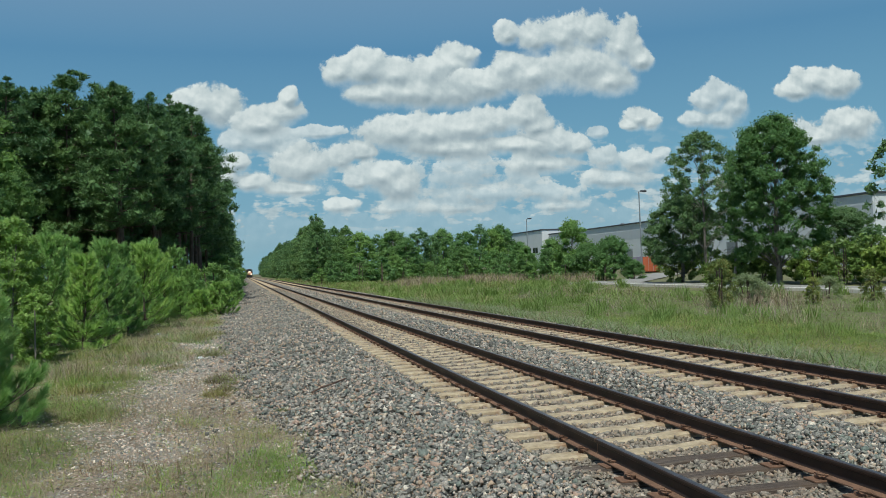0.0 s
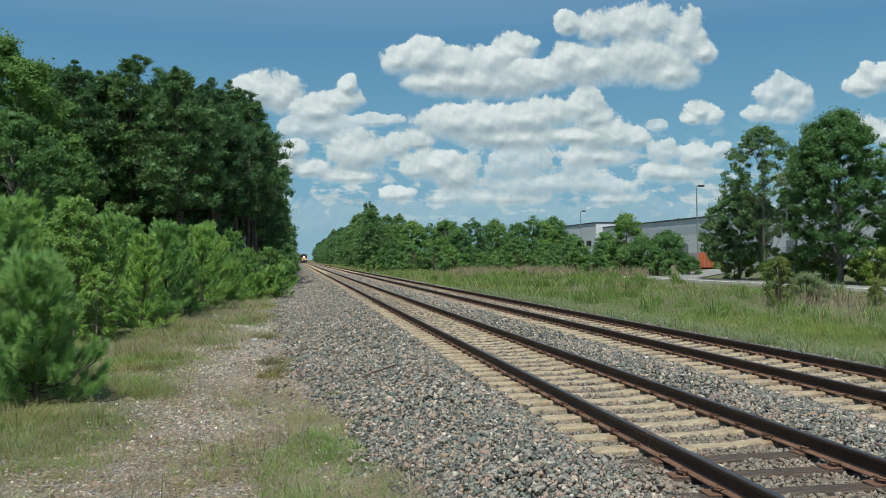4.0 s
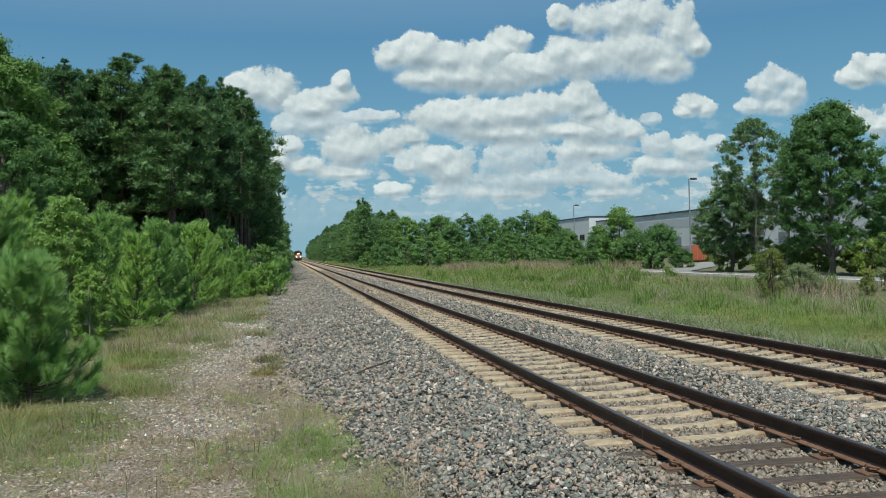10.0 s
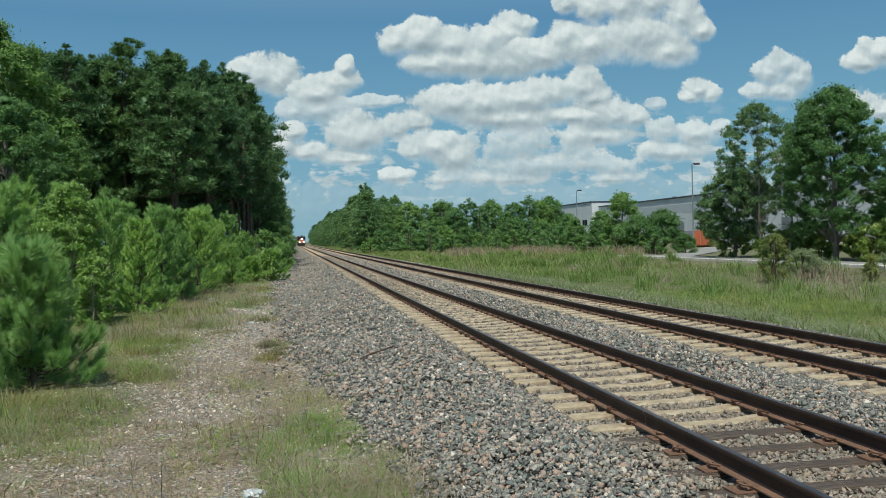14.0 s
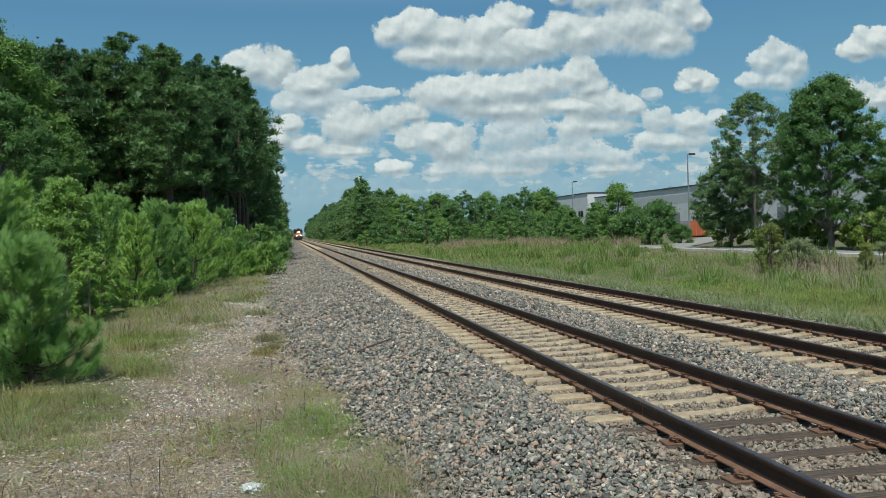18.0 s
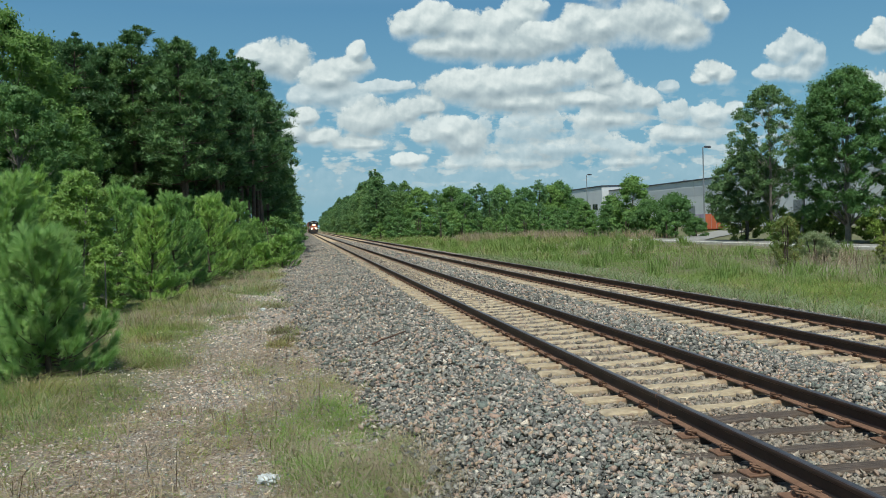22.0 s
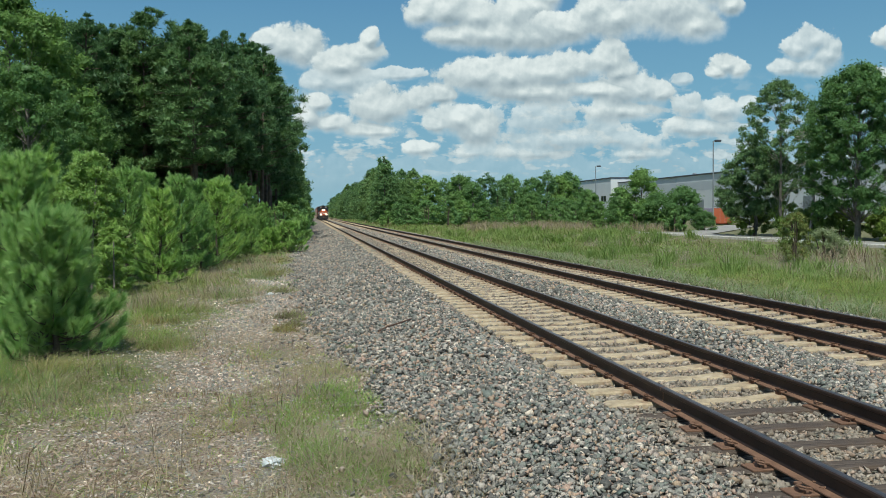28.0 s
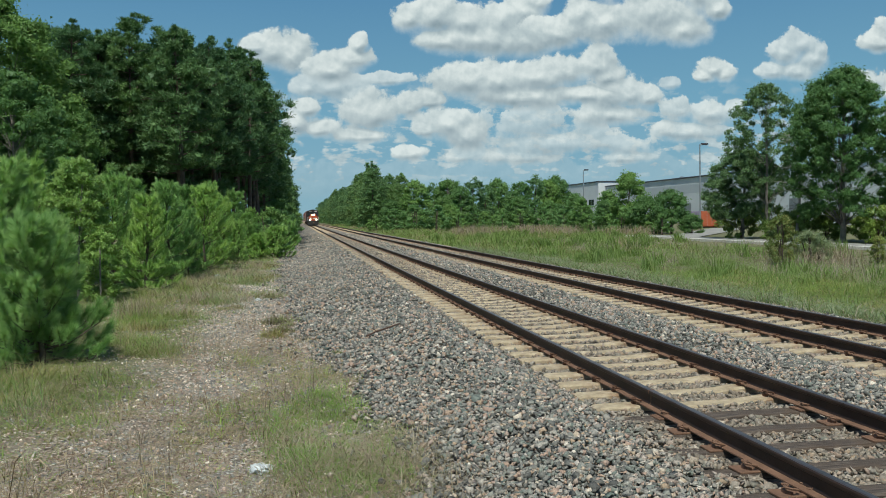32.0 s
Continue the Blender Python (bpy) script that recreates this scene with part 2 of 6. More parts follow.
M_OAK = wood_material()
M_VERGE = leafy("grey_green_blades", (0.16, 0.20, 0.10), (0.27, 0.33, 0.17), (0.42, 0.46, 0.27), 0.5, 0.35)
M_RUST = plain("rusted_steel", (0.13, 0.072, 0.045), (0.25, 0.14, 0.088), 0.8, 0.1, scale=9, bump=0.002)
M_RAIL = plain("dark_rail_steel", (0.026, 0.0155, 0.011), (0.066, 0.037, 0.026), 0.6, 0.3, scale=3, bump=0.001)
M_RAILTOP = plain("worn_rail_head", (0.09, 0.075, 0.072), (0.20, 0.17, 0.165), 0.38, 0.75, scale=8)
M_CLIP = plain("rusty_clip", (0.07, 0.035, 0.02), (0.15, 0.075, 0.045), 0.8, 0.3, scale=20)
M_NEEDLE = leafy("pine_needles", (0.035, 0.082, 0.036), (0.078, 0.16, 0.064), (0.17, 0.29, 0.11), 0.5, 0.2, 0.2)
M_YOUNG = leafy("young_pine_needles", (0.105, 0.225, 0.065), (0.25, 0.435, 0.13), (0.45, 0.62, 0.23), 0.4, 0.22, 0.25)
M_LEAF = leafy("oak_leaves", (0.075, 0.15, 0.052), (0.13, 0.24, 0.082), (0.22, 0.365, 0.13), 0.5, 0.4, 0.25)
M_LEAF_LIGHT = leafy("light_leaves", (0.10, 0.17, 0.04), (0.20, 0.30, 0.075), (0.36, 0.46, 0.15), 0.4, 0.35)
M_LEAF_GREY = leafy("dull_leaves", (0.08, 0.155, 0.07), (0.15, 0.25, 0.11), (0.25, 0.36, 0.17), 0.5, 0.4, 0.25)
# lighter copy of the pine needles: distance haze put into the colour
M_NEEDLE_HAZED = leafy("hazed_needles", (0.07, 0.15, 0.065), (0.135, 0.25, 0.105), (0.24, 0.37, 0.155), 0.55, 0.3, 0.2)
# lighter than the oak leaves; the belt's haze is mixed into this green
M_BELT = leafy("mid_green_leaves", (0.085, 0.175, 0.06), (0.155, 0.285, 0.095), (0.26, 0.41, 0.15), 0.5, 0.35, 0.25)
M_SAPLING = leafy("sapling_leaves", (0.11, 0.20, 0.045), (0.23, 0.37, 0.09), (0.42, 0.56, 0.20), 0.35, 0.4)
M_LITTER = leafy("dead_leaf_bits", (0.17, 0.105, 0.08), (0.40, 0.29, 0.22), (0.70, 0.62, 0.54), 0.8, 0.1, 0.6)
M_LEAF_RED = leafy("turning_leaves", (0.13, 0.21, 0.055), (0.24, 0.33, 0.09), (0.42, 0.30, 0.11), 0.5, 0.3)
M_GRASS = leafy("green_grass", (0.12, 0.19, 0.05), (0.21, 0.315, 0.09), (0.34, 0.42, 0.16), 0.55, 0.4, 0.4)
M_FRESH = leafy("fresh_grass", (0.16, 0.27, 0.06), (0.28, 0.43, 0.11), (0.46, 0.58, 0.20), 0.5, 0.4, 0.4)
M_GRASS_DRY = leafy("dry_grass", (0.22, 0.165, 0.11), (0.38, 0.31, 0.215), (0.60, 0.53, 0.39), 0.7, 0.3, 0.45)
M_GRASS_OLIVE = leafy("olive_grass", (0.15, 0.16, 0.065), (0.25, 0.26, 0.11), (0.37, 0.36, 0.18), 0.6, 0.35, 0.22)
M_PLUME = leafy("purple_grey_plumes", (0.22, 0.17, 0.15), (0.33, 0.275, 0.24), (0.46, 0.40, 0.34), 0.8, 0.3)
M_STALK = leafy("brown_weed_stalks", (0.10, 0.07, 0.045), (0.19, 0.135, 0.09), (0.30, 0.235, 0.16), 0.7, 0.15)
M_BARK = plain("pine_bark", (0.06, 0.045, 0.035), (0.17, 0.125, 0.095), 0.95, scale=3, bump=0.03, grain=18)
M_BARK_GREY = plain("grey_bark", (0.13, 0.115, 0.10), (0.30, 0.27, 0.24), 0.95, scale=3, bump=0.02, grain=18)
M_DEADWOOD = plain("bleached_dead_wood", (0.26, 0.235, 0.21), (0.44, 0.41, 0.37), 0.9, scale=3, grain=20)
M_ASPHALT = plain("worn_road_concrete", (0.24, 0.235, 0.215), (0.35, 0.34, 0.31), 0.9, scale=0.6, grain=30)
M_KERB = plain("pale_kerb_concrete", (0.55, 0.53, 0.48), (0.68, 0.66, 0.60), 0.9, scale=1.2, grain=30)
M_WALL = plain("pale_grey_panel", (0.60, 0.62, 0.64), (0.68, 0.70, 0.72), 0.7, scale=0.25, grain=4)
M_WALL_BAND = plain("mid_grey_band", (0.46, 0.49, 0.52), (0.53, 0.56, 0.59), 0.7, scale=0.3, grain=4)
M_ROOF = plain("dark_roof_edge", (0.05, 0.055, 0.07), (0.09, 0.095, 0.11), 0.6, scale=0.6)
M_WINDOW = plain("dark_window_glass", (0.02, 0.025, 0.03), (0.04, 0.05, 0.06), 0.12, scale=0.5)
M_STEEL = plain("galvanised_steel", (0.32, 0.33, 0.34), (0.44, 0.45, 0.46), 0.45, 0.7, scale=2)
M_ORANGE_BOX = plain("orange_container_paint", (0.38, 0.085, 0.035), (0.48, 0.125, 0.05), 0.55, scale=0.8)
M_VIOLET_BOX = plain("dull_violet_paint", (0.20, 0.17, 0.24), (0.28, 0.24, 0.32), 0.7, scale=0.8)
M_TRAIN_ORANGE = plain("orange_red_paint", (0.42, 0.07, 0.018), (0.55, 0.11, 0.028), 0.4, scale=0.9)
M_TRAIN_WHITE = plain("white_paint", (0.70, 0.69, 0.66), (0.82, 0.81, 0.79), 0.4, scale=0.9)
M_TRAIN_BLACK = plain("black_underframe", (0.015, 0.015, 0.016), (0.045, 0.043, 0.04), 0.7, scale=1.5)
M_BOXCAR = plain("dark_red_boxcar_paint", (0.16, 0.04, 0.03), (0.24, 0.07, 0.05), 0.7, scale=0.7)
M_HOPPER = plain("grey_hopper_paint", (0.25, 0.24, 0.23), (0.36, 0.35, 0.33), 0.7, scale=0.7)
M_BAG = plain("crumpled_white_plastic", (0.42, 0.46, 0.46), (0.66, 0.68, 0.67), 0.35, scale=30)
M_STICK = plain("weathered_stick", (0.09, 0.05, 0.035), (0.16, 0.10, 0.07), 0.9, scale=20)


def glow(name, colour, strength):
    n = Nodes(name)
    n.done(colour, 0.3)
    n.bsdf.inputs["Emission Color"].default_value = (*colour, 1)
    n.bsdf.inputs["Emission Strength"].default_value = strength
    return n.mat


M_LAMP = glow("lit_headlamp", (1.0, 0.84, 0.6), 5.0)

# ---- mesh helpers ----


def np_mesh(name, verts, faces, mats):
    """A mesh from arrays: faces is a list of (index array, material slot)."""
    me = bpy.data.meshes.new(name)
    verts = np.asarray(verts, np.float32)
    me.vertices.add(len(verts))
    me.vertices.foreach_set("co", verts.ravel())
    sizes = np.concatenate([np.full(len(f), f.shape[1]) for f, _ in faces]).astype(np.int32)
    loops = np.concatenate([np.asarray(f).ravel() for f, _ in faces]).astype(np.int32)
    slots = np.concatenate([np.full(len(f), s) for f, s in faces]).astype(np.int32)
    me.loops.add(len(loops))
    me.loops.foreach_set("vertex_index", loops)
    me.polygons.add(len(sizes))
    me.polygons.foreach_set("loop_start", np.concatenate([[0], np.cumsum(sizes)[:-1]]).astype(np.int32))
    me.polygons.foreach_set("loop_total", sizes)
    me.polygons.foreach_set("material_index", slots)
    for m in mats:
        me.materials.append(m)
    me.update(calc_edges=True)
    return me


def child(name, me, parent, label=""):
    ob = new(name, me)
    ob.parent = parent
    return tagged(ob, label)


def part(name, bm, material, parent, label="", smooth=False):
    me = bpy.data.meshes.new(name)
    bm.to_mesh(me)
    bm.free()
    for f in me.polygons:
        f.use_smooth = smooth
    for m in (material if isinstance(material, (list, tuple)) else [material]):
        me.materials.append(m)
    return child(name, me, parent, label)


def box(bm, x0, x1, y0, y1, z0, z1, bevel=0.0, slot=0):
    m = Matrix.Translation(((x0 + x1) / 2, (y0 + y1) / 2, (z0 + z1) / 2)) @ Matrix.Diagonal((abs(x1 - x0), abs(y1 - y0), abs(z1 - z0), 1))
    made = bmesh.ops.create_cube(bm, size=1, matrix=m)["verts"]
    if bevel:
        edges = list({e for v in made for e in v.link_edges})
        made = bmesh.ops.bevel(bm, geom=edges, offset=bevel, segments=1, affect='EDGES')["verts"]
    for f in {f for v in made for f in v.link_faces}:
        f.material_index = slot
    return bm


def a_box(*args, **kw):
    return box(bmesh.new(), *args, **kw)


def rod(bm, a, b, r0, r1=None, sides=8):
    a, b = Vector(a), Vector(b)
    d = b - a
    m = Matrix.Translation((a + b) / 2) @ d.to_track_quat('Z', 'Y').to_matrix().to_4x4()
    bmesh.ops.create_cone(bm, cap_ends=True, segments=sides, radius1=r0, radius2=r0 if r1 is None else r1, depth=d.length, matrix=m)
    return bm


def a_rod(*args, **kw):
    return rod(bmesh.new(), *args, **kw)


def prism(bm, outline, axis, a, b, slot=0):
    """An outline of (u, v) pairs, drawn from a to b along an axis: 'x' takes (y, z), 'y' takes (x, z), 'z' takes (x, y)."""
    def at(u, v, w):
        return {'x': (w, u, v), 'y': (u, w, v), 'z': (u, v, w)}[axis]
    r0 = [bm.verts.new(at(u, v, a)) for u, v in outline]
    r1 = [bm.verts.new(at(u, v, b)) for u, v in outline]
    n = len(outline)
    faces = [bm.faces.new(r0), bm.faces.new(r1)] + [bm.faces.new((r0[i], r0[(i + 1) % n], r1[(i + 1) % n], r1[i])) for i in range(n)]
    for f in faces:
        f.material_index = slot
    bmesh.ops.recalc_face_normals(bm, faces=faces)
    return bm


def thing(name, label, category, at=(0, 0, 0), group="", kind="", turn=0):
    ob = tagged(new(name), label, category, group, kind)
    ob.matrix_world = pose(*at, 0, 0, turn)
    return ob


def structure(name, me, label="", category=""):
    return tagged(new(name, me), label, category, kind="structure")


RNG = np.random.default_rng(7)

# ---- the lie of the land ----
TRACK_X = (4.29, 8.24)
GAUGE = 1.505            # between the middles of the rails
RAIL_TOP = 0.19


def land(x, y):
    """Height of the ground at x, y (arrays)."""
    x, y = np.asarray(x, float), np.asarray(y, float)
    rough = 0.03 * np.sin(x * 1.3 + 0.7 * np.sin(y * 0.31)) * np.cos(y * 0.45 + x * 0.2) + 0.018 * np.sin(x * 3.1 + y * 1.7)
    left = np.clip((x - 0.4) / 1.9, 0, 1)
    right = np.clip((11.4 - x) / 1.5, 0, 1)
    s = np.minimum(left, right)
    s = s * s * (3 - 2 * s)
    low = np.where(x < 5, -0.27, -0.32)
    far = np.clip((np.hypot(x, y) - 300) / 300, 0, 1)
    return low * (1 - s) + (-0.075) * s + rough * (1 - s) * (1 - far)


def sheet(name, xs, ys, lift, mat):
    X, Y = np.meshgrid(xs, ys, indexing='ij')
    Z = land(X, Y) + lift
    V = np.stack([X, Y, Z], -1).reshape(-1, 3)
    i = np.arange(len(xs) * len(ys)).reshape(len(xs), len(ys))
    F = np.stack([i[:-1, :-1], i[1:, :-1], i[1:, 1:], i[:-1, 1:]], -1).reshape(-1, 4)
    me = np_mesh(name, V, [(F, 0)], [mat])
    me.polygons.foreach_set("use_smooth", np.ones(len(F), bool))
    return me


def steps(*spans):
    out = []
    for a, b, d in spans:
        out.append(np.arange(a, b, d))
    out.append([spans[-1][1]])
    return np.unique(np.round(np.concatenate(out), 3))


ground = structure("ground", sheet("ground", steps((-4000, -400, 300), (-400, -40, 30), (-40, -10, 2), (-10, 14, 0.2), (14, 45, 1), (45, 400, 25), (400, 4000, 300)),
                                   steps((-4000, -100, 300), (-100, 0, 10), (0, 40, 0.25), (40, 120, 2), (120, 600, 20), (600, 4000, 300)), 0, M_GROUND),
                   "sandy soil with fine gravel and patchy turf", "ground")


def stone_edge(y):
    """Where the stone bed ends towards the wood."""
    return np.interp(y, [5, 9, 14, 18, 23, 36, 60], [1.0, 0.9, 0.45, -0.05, -0.35, -0.85, -1.1]) + 0.12 * np.sin(y * 1.7) + 0.08 * np.sin(y * 4.3)


def bed_mesh():
    ys, s = steps((-20, 60, 0.3), (60, 1400, 20)), np.linspace(0, 1, 80)
    Y, S = np.meshgrid(ys, s, indexing='ij')
    X = stone_edge(Y) - 0.1 + (11.0 - stone_edge(Y)) * S
    V = np.stack([X, Y, land(X, Y) + (0.012 + 0.040 * np.clip((Y - 25) / 35, 0, 1)) * np.clip(S * 14, 0.1, 1)], -1).reshape(-1, 3)
    i = np.arange(Y.size).reshape(Y.shape)
    F = np.stack([i[:-1, :-1], i[:-1, 1:], i[1:, 1:], i[1:, :-1]], -1).reshape(-1, 4)
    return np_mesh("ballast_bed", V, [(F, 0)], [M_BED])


bed = structure("ballast_bed", bed_mesh(),
                "grey crushed stone bed of the railway", "ballast")


# ---- clouds: a far sheet of sky that drifts ----
SKY_Y = 3000.0


def cloud_material():
    n = Nodes("clouds")
    uv = n.vmath('MULTIPLY', n.coords(), (1 / SKY_Y, 1 / SKY_Y, 1 / SKY_Y))
    sep = n.add("SeparateXYZ")
    n.put(sep.inputs[0], uv)
    v = sep.outputs[2]
    # heaped billows; a second reading, a little nearer to the sun, gives light and shade
    def billow(at, fine):
        warp = n.add("TexNoise")
        warp.inputs["Scale"].default_value, warp.inputs["Detail"].default_value = 22, 2 + 2 * fine
        n.put(warp.inputs["Vector"], at)
        vo = n.add("TexVoronoi", feature='SMOOTH_F1', normalize=True)
        vo.inputs["Scale"].default_value, vo.inputs["Detail"].default_value, vo.inputs["Roughness"].default_value, vo.inputs["Lacunarity"].default_value, vo.inputs["Smoothness"].default_value = 30, 1 + 3 * fine, 0.55, 2.3, 0.25
        n.put(vo.inputs["Vector"], n.vmath('ADD', at, n.vmath('MULTIPLY', warp.outputs["Color"], (0.028, 0.0, 0.028))))
        return n.math('ADD', n.math('MULTIPLY', n.math('SUBTRACT', 0.38, vo.outputs["Distance"]), 1.15), n.math('MULTIPLY', n.math('SUBTRACT', n.noise(17, 2.5 + 5 * fine, 0.5 + 0.1 * fine, at=at), 0.5), 2.2))
    uv1 = n.vmath('ADD', uv, (-0.0025, 0.0, 0.0065))
    b0 = billow(uv, 1)
    soft = billow(uv, 0.25)
    relief = n.math('SUBTRACT', soft, billow(uv1, 0.25))
    grain = n.math('SUBTRACT', b0, soft)
    col, alpha = None, None

    def reach(at, puffs):
        m = None
        for pu, pv, ru, rv in puffs:
            d = n.vmath('LENGTH', n.vmath('MULTIPLY', n.vmath('SUBTRACT', at, (pu, 0, pv)), (1 / ru, 0, 1 / rv)))
            m = d if m is None else n.math('SMOOTH_MIN', m, d, 0.5)
        return m

    def cloud(puffs, dens=1.0, white=1.0, rag=1.0):
        """One cloud out of rounded puffs: crisp sunlit heads above, soft grey skirts below. rag breaks it up."""
        nonlocal col, alpha
        m0, m1 = reach(uv, puffs), reach(uv1, puffs)
        rise = n.math('SUBTRACT', m1, m0)
        head = n.span(rise, -0.2, 0.16)
        field = n.math('ADD', n.math('SUBTRACT', 0.95 - 0.12 * (rag - 1), m0), n.math('MULTIPLY', b0, n.math('MULTIPLY', n.math('ADD', n.math('MULTIPLY', head, 0.5), 0.5), rag)))
        a = n.math('MULTIPLY', n.span(field, 0.0, n.span(head, 0.0, 1.0, 0.62, 0.2)), dens)
        slope = n.span(rise, -0.25, 0.25, -0.3, 0.3, smooth=False)
        fine = n.math('MULTIPLY', grain, n.math('ADD', n.math('MULTIPLY', head, 0.5), 0.12))
        light = n.math('ADD', n.math('ADD', 0.54, slope), n.math('ADD', n.math('MULTIPLY', relief, 0.85), fine))
        c = n.ramp(light, (0.05, (0.30 * white, 0.375 * white, 0.425 * white)), (0.34, (0.42 * white, 0.49 * white, 0.535 * white)), (0.62, (0.57, 0.635, 0.66)), (0.98, (0.84, 0.87, 0.865)))
        if col is None:
            col, alpha = c, a
        else:
            col = n.mix(a, col, c)
            alpha = n.math('SUBTRACT', 1.0, n.math('MULTIPLY', n.math('SUBTRACT', 1.0, alpha), n.math('SUBTRACT', 1.0, a)))

    cloud([(0.2, 0.04, 0.45, 0.03), (0.6, 0.05, 0.4, 0.03)], 0.2, 1.1)
    # small far heaps in a band over the horizon
    far = n.math('ADD', n.noise(34, 6, 0.55, at=n.vmath('MULTIPLY', uv, (1.0, 1.0, 2.4))), n.math('MULTIPLY', b0, 0.12))
    band = n.math('MULTIPLY', n.span(v, 0.03, 0.06), n.span(v, 0.10, 0.17, 1.0, 0.0))
    a0 = n.math('MULTIPLY', n.math('MULTIPLY', n.span(far, 0.50, 0.60), band), 0.75)
    c0 = n.ramp(n.math('ADD', far, n.math('MULTIPLY', relief, 0.3)), (0.5, (0.44, 0.51, 0.55)), (0.75, (0.76, 0.80, 0.80)))
    col = n.mix(a0, col, c0)
    alpha = n.math('MAXIMUM', alpha, a0)
    cloud([(0.264, 0.106, 0.076, 0.023), (0.291, 0.085, 0.098, 0.02), (0.354, 0.085, 0.071, 0.02), (0.25, 0.069, 0.062, 0.013), (0.375, 0.068, 0.043, 0.01), (0.176, 0.07, 0.04, 0.013)], 0.7, rag=1.7)
    cloud([(0.448, 0.125, 0.029, 0.017), (0.485, 0.121, 0.044, 0.019), (0.515, 0.128, 0.019, 0.014), (0.448, 0.098, 0.059, 0.017)], 0.85, rag=1.3)
    cloud([(0.163, 0.107, 0.04, 0.026), (0.183, 0.093, 0.034, 0.023), (0.137, 0.1, 0.02, 0.013), (0.117, 0.074, 0.026, 0.013)], 0.95)
    cloud([(0.356, 0.139, 0.043, 0.027), (0.384, 0.142, 0.029, 0.02), (0.406, 0.139, 0.022, 0.015), (0.362, 0.119, 0.064, 0.02)], 0.95)
    cloud([(0.185, 0.156, 0.04, 0.026), (0.225, 0.156, 0.041, 0.025), (0.266, 0.162, 0.048, 0.02), (0.308, 0.169, 0.035, 0.023), (0.343, 0.176, 0.032, 0.022), (0.356, 0.163, 0.028, 0.017),
           (0.252, 0.139, 0.09, 0.019), (0.144, 0.133, 0.023, 0.012), (0.328, 0.142, 0.056, 0.017)])
    cloud([(0.12, 0.227, 0.026, 0.02), (0.15, 0.231, 0.033, 0.025), (0.186, 0.225, 0.04, 0.023), (0.227, 0.229, 0.034, 0.03), (0.254, 0.239, 0.034, 0.028), (0.272, 0.249, 0.021, 0.017),
           (0.199, 0.205, 0.082, 0.026), (0.159, 0.202, 0.04, 0.016), (0.253, 0.206, 0.055, 0.027)])
    cloud([(0.324, 0.274, 0.018, 0.015), (0.359, 0.267, 0.028, 0.024), (0.395, 0.275, 0.04, 0.031), (0.431, 0.276, 0.036, 0.031), (0.467, 0.263, 0.04, 0.034), (0.496, 0.246, 0.022, 0.017),
           (0.416, 0.241, 0.08, 0.041), (0.451, 0.221, 0.044, 0.024), (0.323, 0.237, 0.021, 0.02), (0.351, 0.227, 0.05, 0.03), (0.295, 0.213, 0.042, 0.023)])
    cloud([(-0.033, 0.187, 0.037, 0.025), (-0.015, 0.181, 0.031, 0.025), (-0.052, 0.193, 0.019, 0.011)])
    cloud([(0.003, 0.149, 0.025, 0.016), (0.028, 0.149, 0.038, 0.019), (0.06, 0.139, 0.032, 0.016), (0.093, 0.158, 0.026, 0.009)], 0.8)
    cloud([(0.061, 0.197, 0.012, 0.013), (0.055, 0.181, 0.029, 0.016), (0.029, 0.168, 0.038, 0.018)])
    cloud([(0.079, 0.117, 0.039, 0.026), (0.118, 0.126, 0.018, 0.016), (0.065, 0.094, 0.052, 0.012), (0.015, 0.101, 0.025, 0.013), (-0.01, 0.108, 0.019, 0.022), (0.003, 0.124, 0.019, 0.013)])
    cloud([(0.492, 0.174, 0.024, 0.016), (0.504, 0.168, 0.018, 0.013), (0.48, 0.165, 0.016, 0.01)])
    cloud([(0.604, 0.207, 0.03, 0.022), (0.586, 0.196, 0.03, 0.024), (0.624, 0.188, 0.026, 0.022), (0.568, 0.172, 0.024, 0.012), (0.60, 0.172, 0.034, 0.016)], 0.85)
    cloud([(0.738, 0.222, 0.038, 0.024), (0.715, 0.208, 0.03, 0.015), (0.772, 0.216, 0.04, 0.026)])
    cloud([(0.692, 0.158, 0.036, 0.019), (0.79, 0.165, 0.05, 0.03), (0.74, 0.148, 0.04, 0.015)])
    cloud([(0.435, 0.156, 0.016, 0.01)], 0.7)
    e, t, m = n.add("Emission"), n.add("BsdfTransparent"), n.add("MixShader")
    n.put(e.inputs[0], col)
    n.put(m.inputs[0], alpha)
    n.tree.links.new(t.outputs[0], m.inputs[1])
    n.tree.links.new(e.outputs[0], m.inputs[2])
    n.tree.links.new(m.outputs[0], n.out.inputs[0])
    return n.mat


def cloud_sheet():
    V = np.array([(-0.7, 0, -0.02), (1.2, 0, -0.02), (1.2, 0, 0.42), (-0.7, 0, 0.42)]) * SKY_Y
    ob = structure("cloud_backdrop", np_mesh("cloud_backdrop", V, [(np.array([[0, 1, 2, 3]]), 0)], [cloud_material()]), "white cumulus clouds in a blue summer sky", "sky")
    ob.location = (0, SKY_Y, 2)
    return ob


clouds = cloud_sheet()

# ---- tracks ----
TIE_STEP, TIE_FIRST, WOOD_STEP = 0.61, 8.73, 0.61
RAIL_OUT = [(-0.070, 0.0), (0.070, 0.0), (0.070, 0.011), (0.022, 0.026), (0.0095, 0.048), (0.0085, 0.122), (0.034, 0.138), (0.036, 0.160), (0.030, 0.172), (0.018, 0.176), (-0.018, 0.176),
            (-0.030, 0.172), (-0.036, 0.160), (-0.034, 0.138), (-0.0085, 0.122), (-0.0095, 0.048), (-0.022, 0.026), (-0.070, 0.011)]


